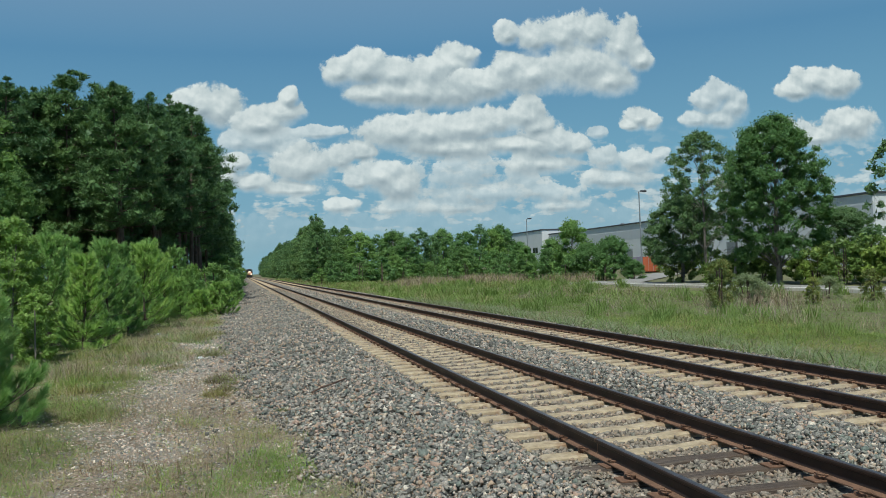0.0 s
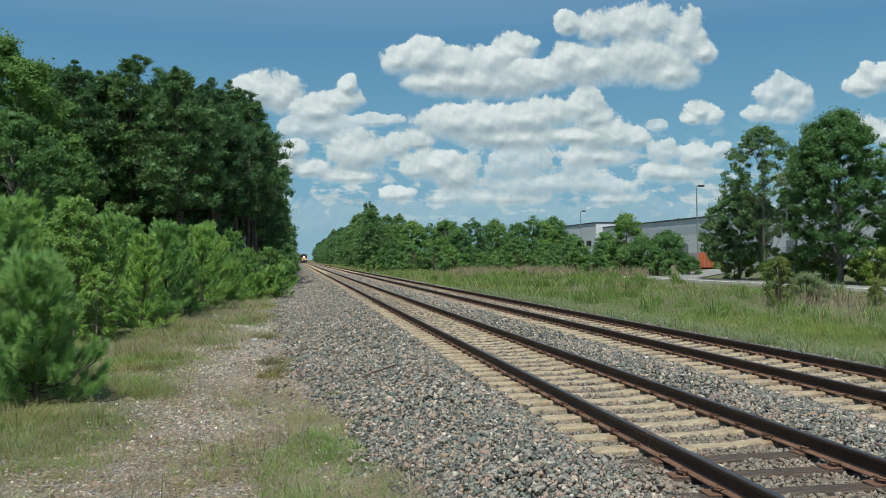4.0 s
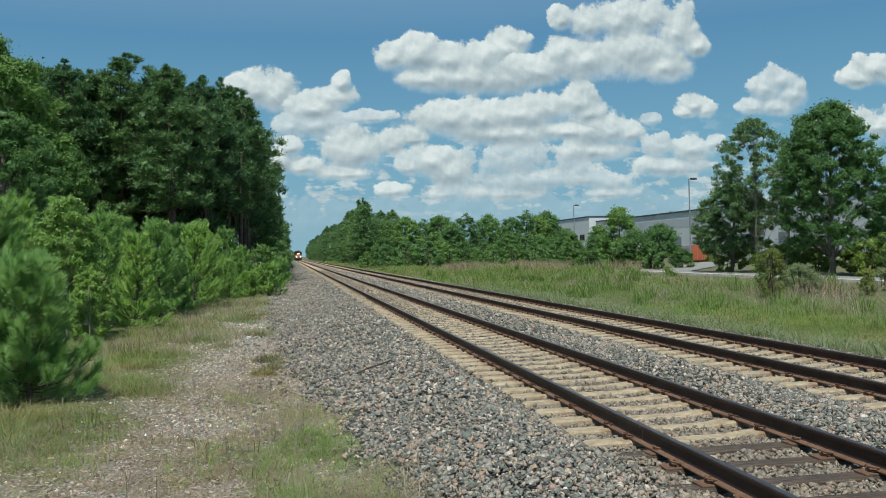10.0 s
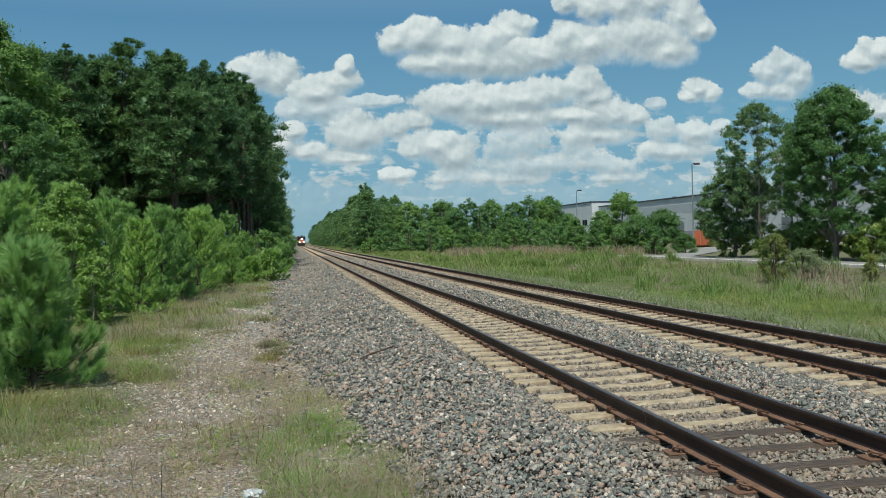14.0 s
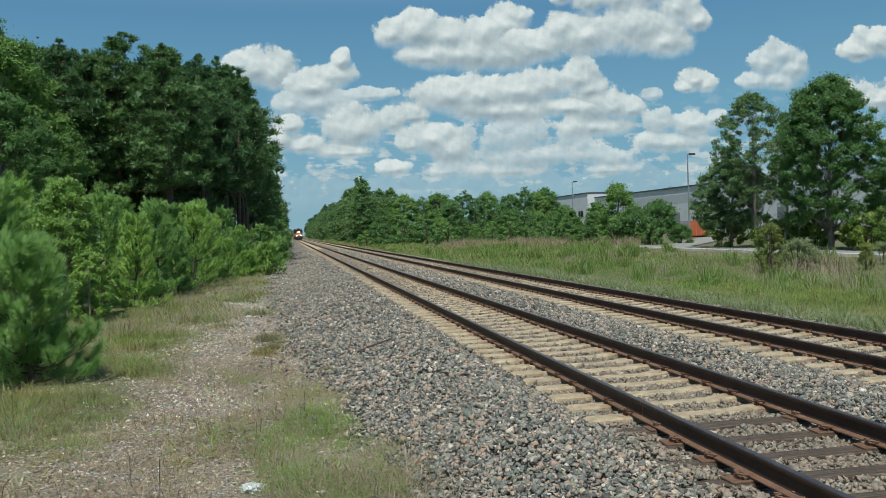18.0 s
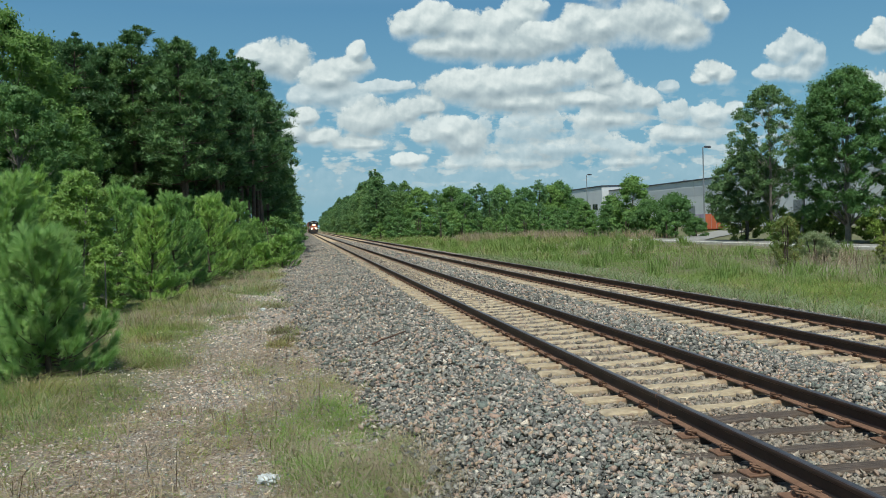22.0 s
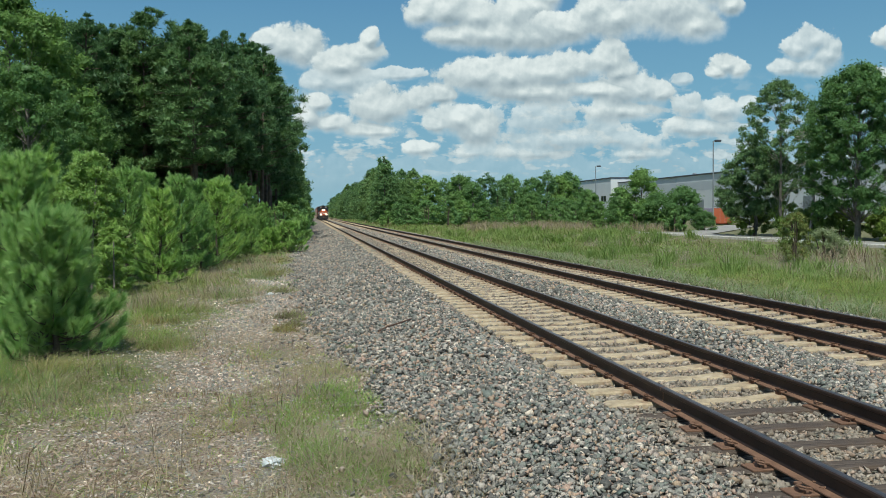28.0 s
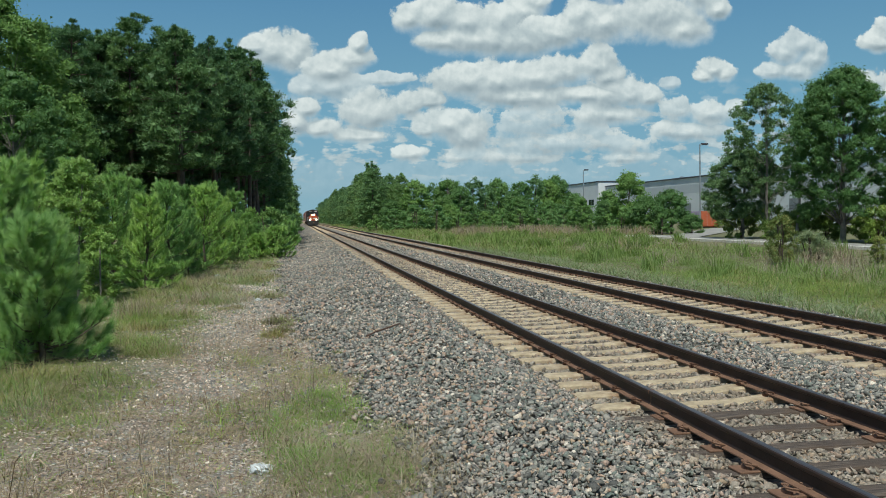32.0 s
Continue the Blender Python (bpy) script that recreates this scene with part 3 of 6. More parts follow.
def rail_mesh():
    bm = bmesh.new()
    prism(bm, RAIL_OUT, 'y', -12.0, 1300.0)
    bm.faces.ensure_lookup_table()
    for f in bm.faces:
        c = f.calc_center_median()
        if c.z > 0.171:
            f.material_index = 1
        elif c.z < 0.03 or abs(c.x) > 0.04:
            f.material_index = 2
    me = bpy.data.meshes.new("rail")
    bm.to_mesh(me)
    bm.free()
    for m in (M_RAIL, M_RAILTOP, M_RUST):
        me.materials.append(m)
    return me


def tie_mesh(seed, wood=False):
    """A concrete tie with sloping sides and rail seats, or a sawn wooden one with worn edges."""
    r = random.Random(seed)
    bm = bmesh.new()
    if wood:
        box(bm, -1.30, 1.30, -0.115, 0.115, -0.175, -0.004, bevel=0.014)
        for v in bm.verts:
            v.co += Vector((r.uniform(-.01, .01), r.uniform(-.008, .008), r.uniform(-.008, .004)))
    else:
        xs = [-1.295, -1.26, -0.62, -0.30, 0.30, 0.62, 1.26, 1.295]
        tops = [-0.02, 0.0, 0.004, -0.028, -0.028, 0.004, 0.0, -0.02]
        rings = []
        for x, z in zip(xs, tops):
            w = 0.115 if abs(x) < 1.28 else 0.10
            rings.append([bm.verts.new((x, y, h)) for y, h in ((-0.135, -0.2), (0.135, -0.2), (w, z - 0.02), (w - 0.02, z), (-w + 0.02, z), (-w, z - 0.02))])
        for a, b in zip(rings, rings[1:]):
            for i in range(6):
                bm.faces.new((a[i], a[(i + 1) % 6], b[(i + 1) % 6], b[i]))
        bm.faces.new(rings[0])
        bm.faces.new(rings[-1])
        bmesh.ops.recalc_face_normals(bm, faces=bm.faces)
    me = bpy.data.meshes.new("tie")
    bm.to_mesh(me)
    bm.free()
    me.materials.append(M_OAK if wood else M_CONCRETE)
    return me


def clip_mesh(wood):
    """The fastening beside a rail: a shoulder and a sprung clip; on wood a ribbed plate with it."""
    bm = bmesh.new()
    if wood:
        box(bm, -0.19, 0.19, -0.095, 0.095, -0.004, 0.014, bevel=0.004)
        for s in (-1, 1):
            box(bm, s * 0.075, s * 0.105, -0.06, 0.06, 0.014, 0.036, bevel=0.004)
    for s in (-1, 1):
        box(bm, s * 0.078, s * 0.12, -0.03, 0.03, 0.0, 0.04, bevel=0.006)
        loop = [(0.035, -0.045, 0.045), (0.05, -0.08, 0.052), (0.095, -0.085, 0.062), (0.125, -0.045, 0.066), (0.115, 0.0, 0.06), (0.07, 0.02, 0.056), (0.05, 0.06, 0.052), (0.085, 0.085, 0.05)]
        for a, b in zip(loop, loop[1:]):
            rod(bm, (s * a[0], a[1], a[2]), (s * b[0], b[1], b[2]), 0.010, sides=5)
    me = bpy.data.meshes.new("rail_clip")
    bm.to_mesh(me)
    bm.free()
    me.materials.append(M_CLIP if not wood else M_RUST)
    return me


def build_tracks():
    rail = rail_mesh()
    concrete = [tie_mesh(i) for i in range(2)]
    wooden = [tie_mesh(i, True) for i in range(3)]
    clips = {False: clip_mesh(False), True: clip_mesh(True)}
    r = random.Random(3)
    spots = []
    for k, x in enumerate(TRACK_X):
        track = thing("railway_track", "rusty steel rails on pale concrete ties in stone ballast", "railway track", (x, 0, 0), "railway tracks", "structure")
        for s in (-1, 1):
            ob = child("rail", rail, track, "dark rusty steel rail with a worn top")
            ob.location = (s * GAUGE / 2, 0, 0.012)
            if k == 0 and s < 0:
                bm = bmesh.new()
                prism(bm, [(u * 1.05, (w - 0.09) * 1.02 + 0.0915) for u, w in RAIL_OUT], 'y', 8.46, 8.475)
                part("weld_joint", bm, M_RUST, ob, "narrow weld across the rail")
        ys = []
        first = TIE_FIRST if k == 0 else TIE_FIRST - 0.25
        for i in range(190):
            ys.append((first + i * TIE_STEP, False))
        for i in range(1, 16):
            if k == 0:
                ys.append((first - i * WOOD_STEP, True))
            else:
                ys.append((first - i * TIE_STEP, False))
        for y, wood in ys:
            ob = child("tie", r.choice(wooden if wood else concrete), track, "dark creosoted wooden tie" if wood else "")
            ob.matrix_basis = pose(r.uniform(-.02, .02) + (r.uniform(-.08, .06) if wood else 0), y, r.uniform(-.006, .004) - (0.012 if wood else 0), 0, 0, r.uniform(-.6, .6) * (3 if wood else 1))
            spots.append((x, y, wood))
            if -1 < y < 40:
                for s in (-1, 1):
                    c = new("rail_clip", clips[wood])
                    c.parent = ob
                    c.matrix_basis = pose(s * GAUGE / 2, 0, 0.0, 0, 0, r.uniform(-3, 3))
        # the far ties, too small to tell apart
        me = concrete[0]
        n = 1800
        co = np.empty(len(me.vertices) * 3, np.float32)
        me.vertices.foreach_get("co", co)
        co = co.reshape(-1, 3)
        top = np.array([[-1.29, -.11, 0], [1.29, -.11, 0], [1.29, .11, 0], [-1.29, .11, 0], [-1.29, -.13, -.1], [1.29, -.13, -.1]])
        Y = first + (190 + np.arange(n)) * TIE_STEP
        V = (top[None] + np.stack([0 * Y, Y, 0 * Y - 0.006], -1)[:, None]).reshape(-1, 3)
        F = (np.array([[0, 1, 2, 3], [4, 5, 1, 0]])[None] + (np.arange(n) * 6)[:, None, None]).reshape(-1, 4)
        tagged(child("far_ties", np_mesh("far_ties", V, [(F, 0)], [M_CONCRETE]), track), kind="stuff")
    return spots


TIES = build_tracks()


# ---- crushed stone ----
BOX_F = np.array([[0, 3, 2, 1], [4, 5, 6, 7], [0, 1, 5, 4], [1, 2, 6, 5], [2, 3, 7, 6], [3, 0, 4, 7]])
BOX_V = np.array([[-1, -1, -1], [1, -1, -1], [1, 1, -1], [-1, 1, -1], [-1, -1, 1], [1, -1, 1], [1, 1, 1], [-1, 1, 1]], float)


def turns(n, rng):
    q = rng.normal(size=(n, 4))
    q /= np.linalg.norm(q, axis=1, keepdims=True)
    w, x, y, z = q.T
    return np.stack([np.stack([1 - 2 * (y * y + z * z), 2 * (x * y - z * w), 2 * (x * z + y * w)], -1), np.stack([2 * (x * y + z * w), 1 - 2 * (x * x + z * z), 2 * (y * z - x * w)], -1),
                     np.stack([2 * (x * z - y * w), 2 * (y * z + x * w), 1 - 2 * (x * x + y * y)], -1)], 1)


def stones(P, size, rng):
    """Angular stones at the points P, of the given sizes."""
    n = len(P)
    V = BOX_V[None] * rng.uniform(0.35, 1.2, (n, 1, 3)) + rng.normal(0, 0.24, (n, 8, 3))
    V[:, 4:, :2] *= rng.uniform(0.25, 0.95, (n, 1, 2))
    V[:, :, 2] *= rng.uniform(0.4, 0.85, (n, 1))
    V = np.einsum('nij,nkj->nki', turns(n, rng), V) * size[:, None, None] * 0.52
    V[:, :, 2] *= 0.85
    V += P[:, None]
    F = (BOX_F[None] + (np.arange(n) * 8)[:, None, None]).reshape(-1, 4)
    return V.reshape(-1, 3), F


def on_track(x, y, hide=0.012):
    """True where a tie's top or a rail stands in the way."""
    bad = np.zeros(len(x), bool)
    for k, tx in enumerate(TRACK_X):
        for s in (-1, 1):
            bad |= np.abs(x - tx - s * GAUGE / 2) < 0.085
        first = TIE_FIRST if k == 0 else TIE_FIRST - 0.25
        dy = np.where((y > first - 0.25) | (k == 1), np.abs((y - first + TIE_STEP / 2) % TIE_STEP - TIE_STEP / 2), np.abs((y - first + WOOD_STEP / 2) % WOOD_STEP - WOOD_STEP / 2))
        reach = np.where((y > first - 0.25) | (k == 1), 1.27, np.where(x < tx, 0.86 + 0.4 * (y < 6.6), 1.12))
        bad |= (dy < 0.10) & (np.abs(x - tx) < reach)
    return bad


def scatter(y0, y1, x0, x1, per_m2, s0, s1, rng):
    n = int((y1 - y0) * (x1 - x0) * per_m2)
    x, y = rng.uniform(x0, x1, n), rng.uniform(y0, y1, n)
    # only what lies in the wedge that the view sweeps
    keep = (x < y * 0.95 + 1.0) & ~on_track(x, y)
    x, y = x[keep], y[keep]
    size = rng.uniform(s0, s1, len(x)) * np.where(rng.random(len(x)) < 0.12, 1.35, 1)
    crib = np.zeros(len(x))
    for tx in TRACK_X:
        crib = np.maximum(crib, np.clip((1.5 - np.abs(x - tx)) / 0.25, 0, 1))
    edge = np.clip((x - stone_edge(y) + 0.1) / 0.4, 0, 1)
    thin = rng.random(len(x)) < 0.02 + 0.98 * edge
    heap = 0.05 * np.exp(-((x - 2.35) / 0.45) ** 2) + 0.03 * np.exp(-((x - 6.27) / 0.5) ** 2)
    z = land(x, y) + 0.030 + heap * (1 - crib) + rng.uniform(-0.014, 0.030, len(x)) - crib * 0.022 * np.clip((34 - y) / 16, -0.6, 1)
    # the bed is heaped over the ends of the wooden ties
    z += 0.05 * (y < TIE_FIRST - 0.3) * np.clip(1 - np.abs(x - 3.1) / 0.38, 0, 1) * (0.4 + 0.6 * (np.sin(y * 5.2) > -0.5))
    P = np.stack([x, y, z], -1)[thin]
    return P, size[thin]


def build_ballast():
    rng = np.random.default_rng(11)
    sets = [scatter(5.4, 11.5, 0.2, 11.2, 900, 0.030, 0.062, rng), scatter(11.5, 20, -0.6, 11.2, 330, 0.042, 0.070, rng), scatter(20, 45, -1.3, 11.2, 95, 0.055, 0.085, rng), scatter(45, 120, -1.4, 11.2, 20, 0.08, 0.125, rng)]
    P = np.concatenate([s[0] for s in sets])
    S = np.concatenate([s[1] for s in sets])
    V, F = stones(P, S, rng)
    tagged(new("ballast_stones", np_mesh("ballast_stones", V, [(F, 0)], [M_STONE])), "angular grey crushed stones heaped round the ties", "ballast", kind="stuff")
    # fine gravel on the trodden ground beside the bed
    n = 100000
    x, y = rng.uniform(-3.6, 1.2, n), 5.5 + 32 * rng.random(n) ** 1.5
    w = np.clip(np.exp(-((x + 1.45 + 0.05 * np.clip(y - 15.7, 0, 9)) / 0.8) ** 2) * np.clip((y - 9) / 5, 0.3, 1) + 0.35 * np.exp(-((x - 0.6) / 0.7) ** 2) + 0.10, 0, 1) * np.clip(0.25 + 1.2 * np.sin(x * 3.1 + 2 * np.sin(y * 0.9)) * np.sin(y * 1.7 + x), 0.45, 1)
    k = rng.random(n) < w
    x, y = x[k], y[k]
    V, F = stones(np.stack([x, y, land(x, y) + 0.004], -1), rng.uniform(0.014, 0.042, len(x)) * (0.8 + y / 40), rng)
    tagged(new("loose_gravel", np_mesh("loose_gravel", V, [(F, 0)], [M_GRIT])), "small loose grey stones on bare soil", "gravel", kind="stuff")


build_ballast()


# ---- grass ----
def blades(x, y, height, width, lean, rng, base=None):
    """Bent blades of grass: a quad and a tip each."""
    n = len(x)
    a = rng.uniform(0, 2 * math.pi, n)
    d = np.stack([np.cos(a), np.sin(a), 0 * a], -1)
    s = np.stack([-np.sin(a + rng.normal(0, .6, n)), np.cos(a), 0 * a], -1) * (width / 2)[:, None]
    p = np.stack([x, y, land(x, y) - 0.01 if base is None else base], -1)
    up = np.array([0, 0, 1.0])
    mid = p + up * (height * np.clip(0.58 - lean * 0.08, 0.3, 1))[:, None] + d * (height * lean * 0.38)[:, None]
    tip = p + up * (height * np.clip(1 - lean * 0.35, 0.2, 1))[:, None] + d * (height * lean)[:, None]
    V = np.stack([p - s, p + s, mid + s * 0.75, mid - s * 0.75, tip], 1)
    i = (np.arange(n) * 5)[:, None]
    return V.reshape(-1, 3), np.concatenate([i, i + 1, i + 2, i + 3], 1), np.concatenate([i + 3, i + 2, i + 4], 1)


def drift(x, y, seed, size):
    """Uneven patches, about -1.5 to 1.5, of the given size in metres."""
    x, y = x / size, y / size * 0.7
    a = seed * 1.7
    return np.sin(2.1 * x + 1.9 * np.sin(1.3 * y + a) + a) + 0.8 * np.sin(2.7 * y + 1.6 * np.sin(1.9 * x - a) + 2.3 * a) + 0.5 * np.sin(5.3 * x + 4.1 * y + 3 * a)


def grass(name, label, x, y, height, width, lean, mats, rng, share=None, category="grass", tuft=None, patch=1.1):
    V, Q, T = blades(x, y, height, width, lean, rng)
    slot = rng.choice(len(mats), len(x), p=share)
    if tuft is not None:
        # most blades of a tuft are of one kind, and neighbouring tufts drift together into patches
        k = np.unique(tuft, return_index=True)[1]
        tx, ty = x[k], y[k]
        share = np.full(len(mats), 1 / len(mats)) if share is None else np.asarray(share)
        score = np.stack([np.log(share[s]) + 0.6 * drift(tx, ty, s, patch) + 0.6 * rng.gumbel(size=len(k)) for s in range(len(mats))], 1)
        kind_of = np.zeros(tuft.max() + 1, int)
        kind_of[tuft[k]] = score.argmax(1)
        slot = np.where(rng.random(len(x)) < 0.85, kind_of[tuft], slot)
    faces = []
    for s in range(len(mats)):
        faces += [(Q[slot == s], s), (T[slot == s], s)]
    return tagged(new(name, np_mesh(name, V, faces, mats)), label, category, kind="stuff")


def tufts(n, x0, x1, y0, y1, per, spread, rng, weight=None):
    """Grass grows in tufts: n tufts of about per blades."""
    cx, cy = rng.uniform(x0, x1, n), rng.uniform(y0, y1, n)
    if weight is not None:
        k = rng.random(n) < weight(cx, cy)
        cx, cy = cx[k], cy[k]
    m = rng.poisson(per, len(cx)) + 1
    i = np.repeat(np.arange(len(cx)), m)
    return cx[i] + rng.normal(0, spread, len(i)), cy[i] + rng.normal(0, spread, len(i)), i


def patchy(x, y):
    """Slow drifts from 0 to 1 over the field."""
    return np.clip(0.5 + 0.3 * np.sin(x * 0.55 + 1.3 * np.sin(y * 0.13)) + 0.3 * np.sin(y * 0.31 + 0.9 * np.sin(x * 0.4)) + 0.15 * np.sin(x * 1.9 + y * 1.1), 0, 1)


def build_grass():
    rng = np.random.default_rng(21)
    mats = [M_GRASS, M_GRASS_OLIVE, M_GRASS_DRY]

    def field(n, x0, x1, y0, y1, per, spread, h0, h1, w, name, label, share, lean=0.9, tall_only=False):
        """Grass of the field beyond the second track, higher where the drifts are high."""
        def grows(p, q):
            ok = (p > 10.15 + 0.3 * np.sin(q * 0.9)) & (p < q * 1.0 + 1.5) & (p < 31.6)
            return ok * (np.clip((patchy(p, q) - 0.45) * 3, 0, 1) if tall_only else 1.0)
        x, y, i = tufts(n, x0, x1, y0, y1, per, spread, rng, grows)
        mown = 1 - 0.75 * np.clip((x - 24) / 5, 0, 1) * np.clip((72 - y) / 8, 0, 1)
        h = rng.uniform(h0, h1, i.max() + 1)[i] * rng.uniform(0.5, 1.1, len(i)) * (0.5 + 0.5 * np.clip((x - 10.2) / 2.5, 0, 1)) * mown
        if not tall_only:
            h *= 0.6 + 0.8 * patchy(x, y)
        grass(name, label, x, y, h, w * rng.uniform(0.6, 1.3, len(i)), rng.uniform(0.6 if not tall_only else 0.35, lean, len(i)), mats, rng, share, tuft=i, patch=2.6)
    low, high = "short lush green summer grass", "patches of long green grass with dry stalks"
    field(7000, 10.1, 17, 9, 32, 10, 0.10, 0.10, 0.26, 0.008, "field_grass", low, [.66, .25, .09], 3.0)
    field(10500, 10.3, 31.5, 14, 60, 9, 0.2, 0.10, 0.28, 0.013, "field_grass", low, [.66, .25, .09], 3.0)
    field(1100, 11, 30.5, 14, 62, 60, 0.22, 0.25, 0.65, 0.011, "tall_field_grass", high, [.7, .18, .12], 1.1, True)
    field(4600, 10.4, 31.5, 45, 130, 7, 0.3, 0.25, 0.5, 0.036, "field_grass", low, [.66, .25, .09], 1.8)
    field(1000, 11, 30, 50, 130, 34, 0.35, 0.45, 1.15, 0.035, "tall_field_grass", high, [.7, .18, .12], 1.0, True)
    field(3000, 10.6, 40, 110, 320, 6, 0.5, 0.4, 0.9, 0.12, "field_grass", low, [.56, .3, .14])
    # upright stands of dark green weeds
    x, y, i = tufts(420, 11.8, 31, 15, 95, 90, 0.2, rng, lambda p, q: (p < q * 0.9 + 1) * np.clip(0.35 + 0.5 * drift(p, q, 4, 5.0), 0, 1))
    grass("tall_weeds", "upright stands of leafy green weeds in the field", x, y, rng.uniform(0.5, 1.1, i.max() + 1)[i] * rng.uniform(0.35, 1.0, len(x)) * (0.75 + y / 150), rng.uniform(0.012, 0.03, len(x)) * (0.5 + y / 50), rng.uniform(0.1, 0.9, len(x)), [M_GRASS, M_LEAF_LIGHT], rng, [.7, .3], tuft=i, patch=2.0)
    # coarse arching clumps along the far edge of the stones
    x, y, i = tufts(1400, 10.15, 12.6, 9.5, 55, 24, 0.09, rng, lambda p, q: np.clip((12.6 - p) / 1.6, 0, 1) * (p < q * 1.0 + 1.5))
    grass("coarse_grass", "arching grey-green clumps of coarse grass", x, y, rng.uniform(0.6, 1.2, i.max() + 1)[i] * rng.uniform(0.25, 0.6, len(x)), rng.uniform(0.010, 0.022, len(x)), rng.uniform(0.5, 2.2, len(x)), [M_VERGE, M_GRASS_DRY, M_GRASS], rng, [.6, .2, .2])
    # feathery stalks past flowering
    x, y, i = tufts(1500, 17, 40, 86, 135, 16, 0.5, rng, lambda p, q: np.clip(patchy(p * 1.4, q * 0.9) * 3.2 - 1.9, 0, 1) * (p > 0.17 * q))
    grass("plume_grass", "tall purplish grey seed plumes", x, y, rng.uniform(0.5, 1.5, len(x)), rng.uniform(0.02, 0.06, len(x)), rng.uniform(0.1, 0.8, len(x)), [M_PLUME, M_GRASS_OLIVE], rng, [.75, .25])
    x, y, i = tufts(420, 16, 31, 26, 70, 16, 0.25, rng, lambda p, q: np.clip(patchy(p * 2.1, q * 1.6) * 2 - 0.8, 0, 1))
    grass("plume_grass", "tall purplish grey seed plumes", x, y, rng.uniform(0.3, 1.0, len(x)), rng.uniform(0.010, 0.022, len(x)), rng.uniform(0.3, 1.4, len(x)), [M_PLUME, M_GRASS_DRY], rng, [.7, .3])

    x, y, i = tufts(36, 20.5, 25, 33.5, 37.5, 20, 0.3, rng)
    grass("plume_grass", "tall purplish grey seed plumes", x, y, rng.uniform(0.4, 1.3, len(x)), rng.uniform(0.008, 0.018, len(x)), rng.uniform(0.3, 1.6, len(x)), [M_PLUME, M_STALK], rng, [.75, .25])

    def strip(n, x0, x1, y0, y1, per, spread, h0, h1, w, mats, share, weight, name, label, lean=1.0):
        x, y, i = tufts(n, x0, x1, y0, y1, per, spread, rng, weight)
        tuft = (0.45 + 1.1 * rng.random(i.max() + 1) ** 2.0)[i] * np.clip(0.85 + 0.38 * drift(x, y, 9, 1.3), 0.25, 1.7)
        grass(name, label, x, y, tuft * rng.uniform(h0, h1, len(x)), w * rng.uniform(0.6, 1.3, len(x)), rng.uniform(min(0.55, lean * 0.5), lean, len(x)), mats, rng, share, tuft=i)
    # short growth on the trodden strip beside the bed
    bare = lambda p, q: 1 - 0.88 * np.exp(-((p + 1.55) / 0.6) ** 2) * np.clip((q - 11.5) / 3, 0, 1) - 0.5 * np.clip(patchy(p * 3.3, q * 2.3) - 0.5, 0, 1)
    strip(6800, -4.8, 1.0, 5.6, 17, 9, 0.09, 0.03, 0.13, 0.0075, [M_GRASS_DRY, M_GRASS_OLIVE, M_GRASS, M_PLUME], [.44, .18, .12, .26], lambda p, q: np.clip(bare(p, q), 0, 1) * (p < stone_edge(q) + 0.1), "dry_turf", "short sun-dried straw-coloured turf", 4.0)
    strip(1500, -4.6, 0.8, 6, 20, 12, 0.07, 0.05, 0.16, 0.006, [M_FRESH, M_GRASS_OLIVE], [.7, .3], lambda p, q: np.clip(patchy(p * 2.9 + 4, q * 1.9) * 1.8 - 0.75, 0, 1) * (p < stone_edge(q)), "green_turf", "low scattered tufts of green grass", 1.2)
    strip(1700, -0.7, 1.2, 6.0, 11.6, 20, 0.08, 0.05, 0.19, 0.006, [M_FRESH, M_GRASS_OLIVE, M_GRASS_DRY], [.62, .14, .24], lambda p, q: np.clip(1.25 - ((p - 0.3) / 0.75) ** 2 - ((q - 8.6) / 2.7) ** 2, 0, 1), "green_turf", "low patch of fresh green grass", 1.3)
    strip(7600, -7.5, -1.4, 8, 30, 13, 0.12, 0.05, 0.22, 0.008, [M_GRASS_OLIVE, M_GRASS, M_GRASS_DRY, M_LEAF_GREY], [.26, .42, .10, .22], lambda p, q: np.clip((-p - 1.75) / 0.8, 0.06, 1) * (0.35 + 0.65 * patchy(p * 2.3, q * 1.4)), "verge_grass", "rough grass along the young pines", 2.0)
    strip(2300, -6.5, -0.6, 26, 75, 10, 0.18, 0.08, 0.32, 0.018, [M_GRASS_OLIVE, M_GRASS, M_PLUME, M_LEAF_GREY], [.24, .40, .10, .26], lambda p, q: np.clip((stone_edge(q) - p) / 0.6, 0, 1), "verge_grass", "rough grass along the young pines", 2.4)
    strip(620, -6.2, -2.1, 8.5, 34, 34, 0.11, 0.16, 0.46, 0.008, [M_GRASS, M_GRASS_OLIVE, M_GRASS_DRY, M_VERGE], [.40, .34, .12, .14], lambda p, q: np.clip(0.5 + 0.4 * drift(p, q, 5, 1.6), 0.1, 1), "long_grass", "arching clumps of long green grass", 2.6)
    strip(620, -0.3, 1.15, 6.2, 9.2, 5, 0.16, 0.15, 0.42, 0.006, [M_GRASS_DRY], [1], None, "dry_stalks", "long bleached bent grass stalks", 2.2)
    strip(700, -4.4, 0.4, 6.5, 20, 3, 0.10, 0.15, 0.42, 0.006, [M_GRASS_DRY, M_PLUME, M_STALK], [.4, .3, .3], None, "dry_stalks", "thin upright dry weed stalks", 0.7)
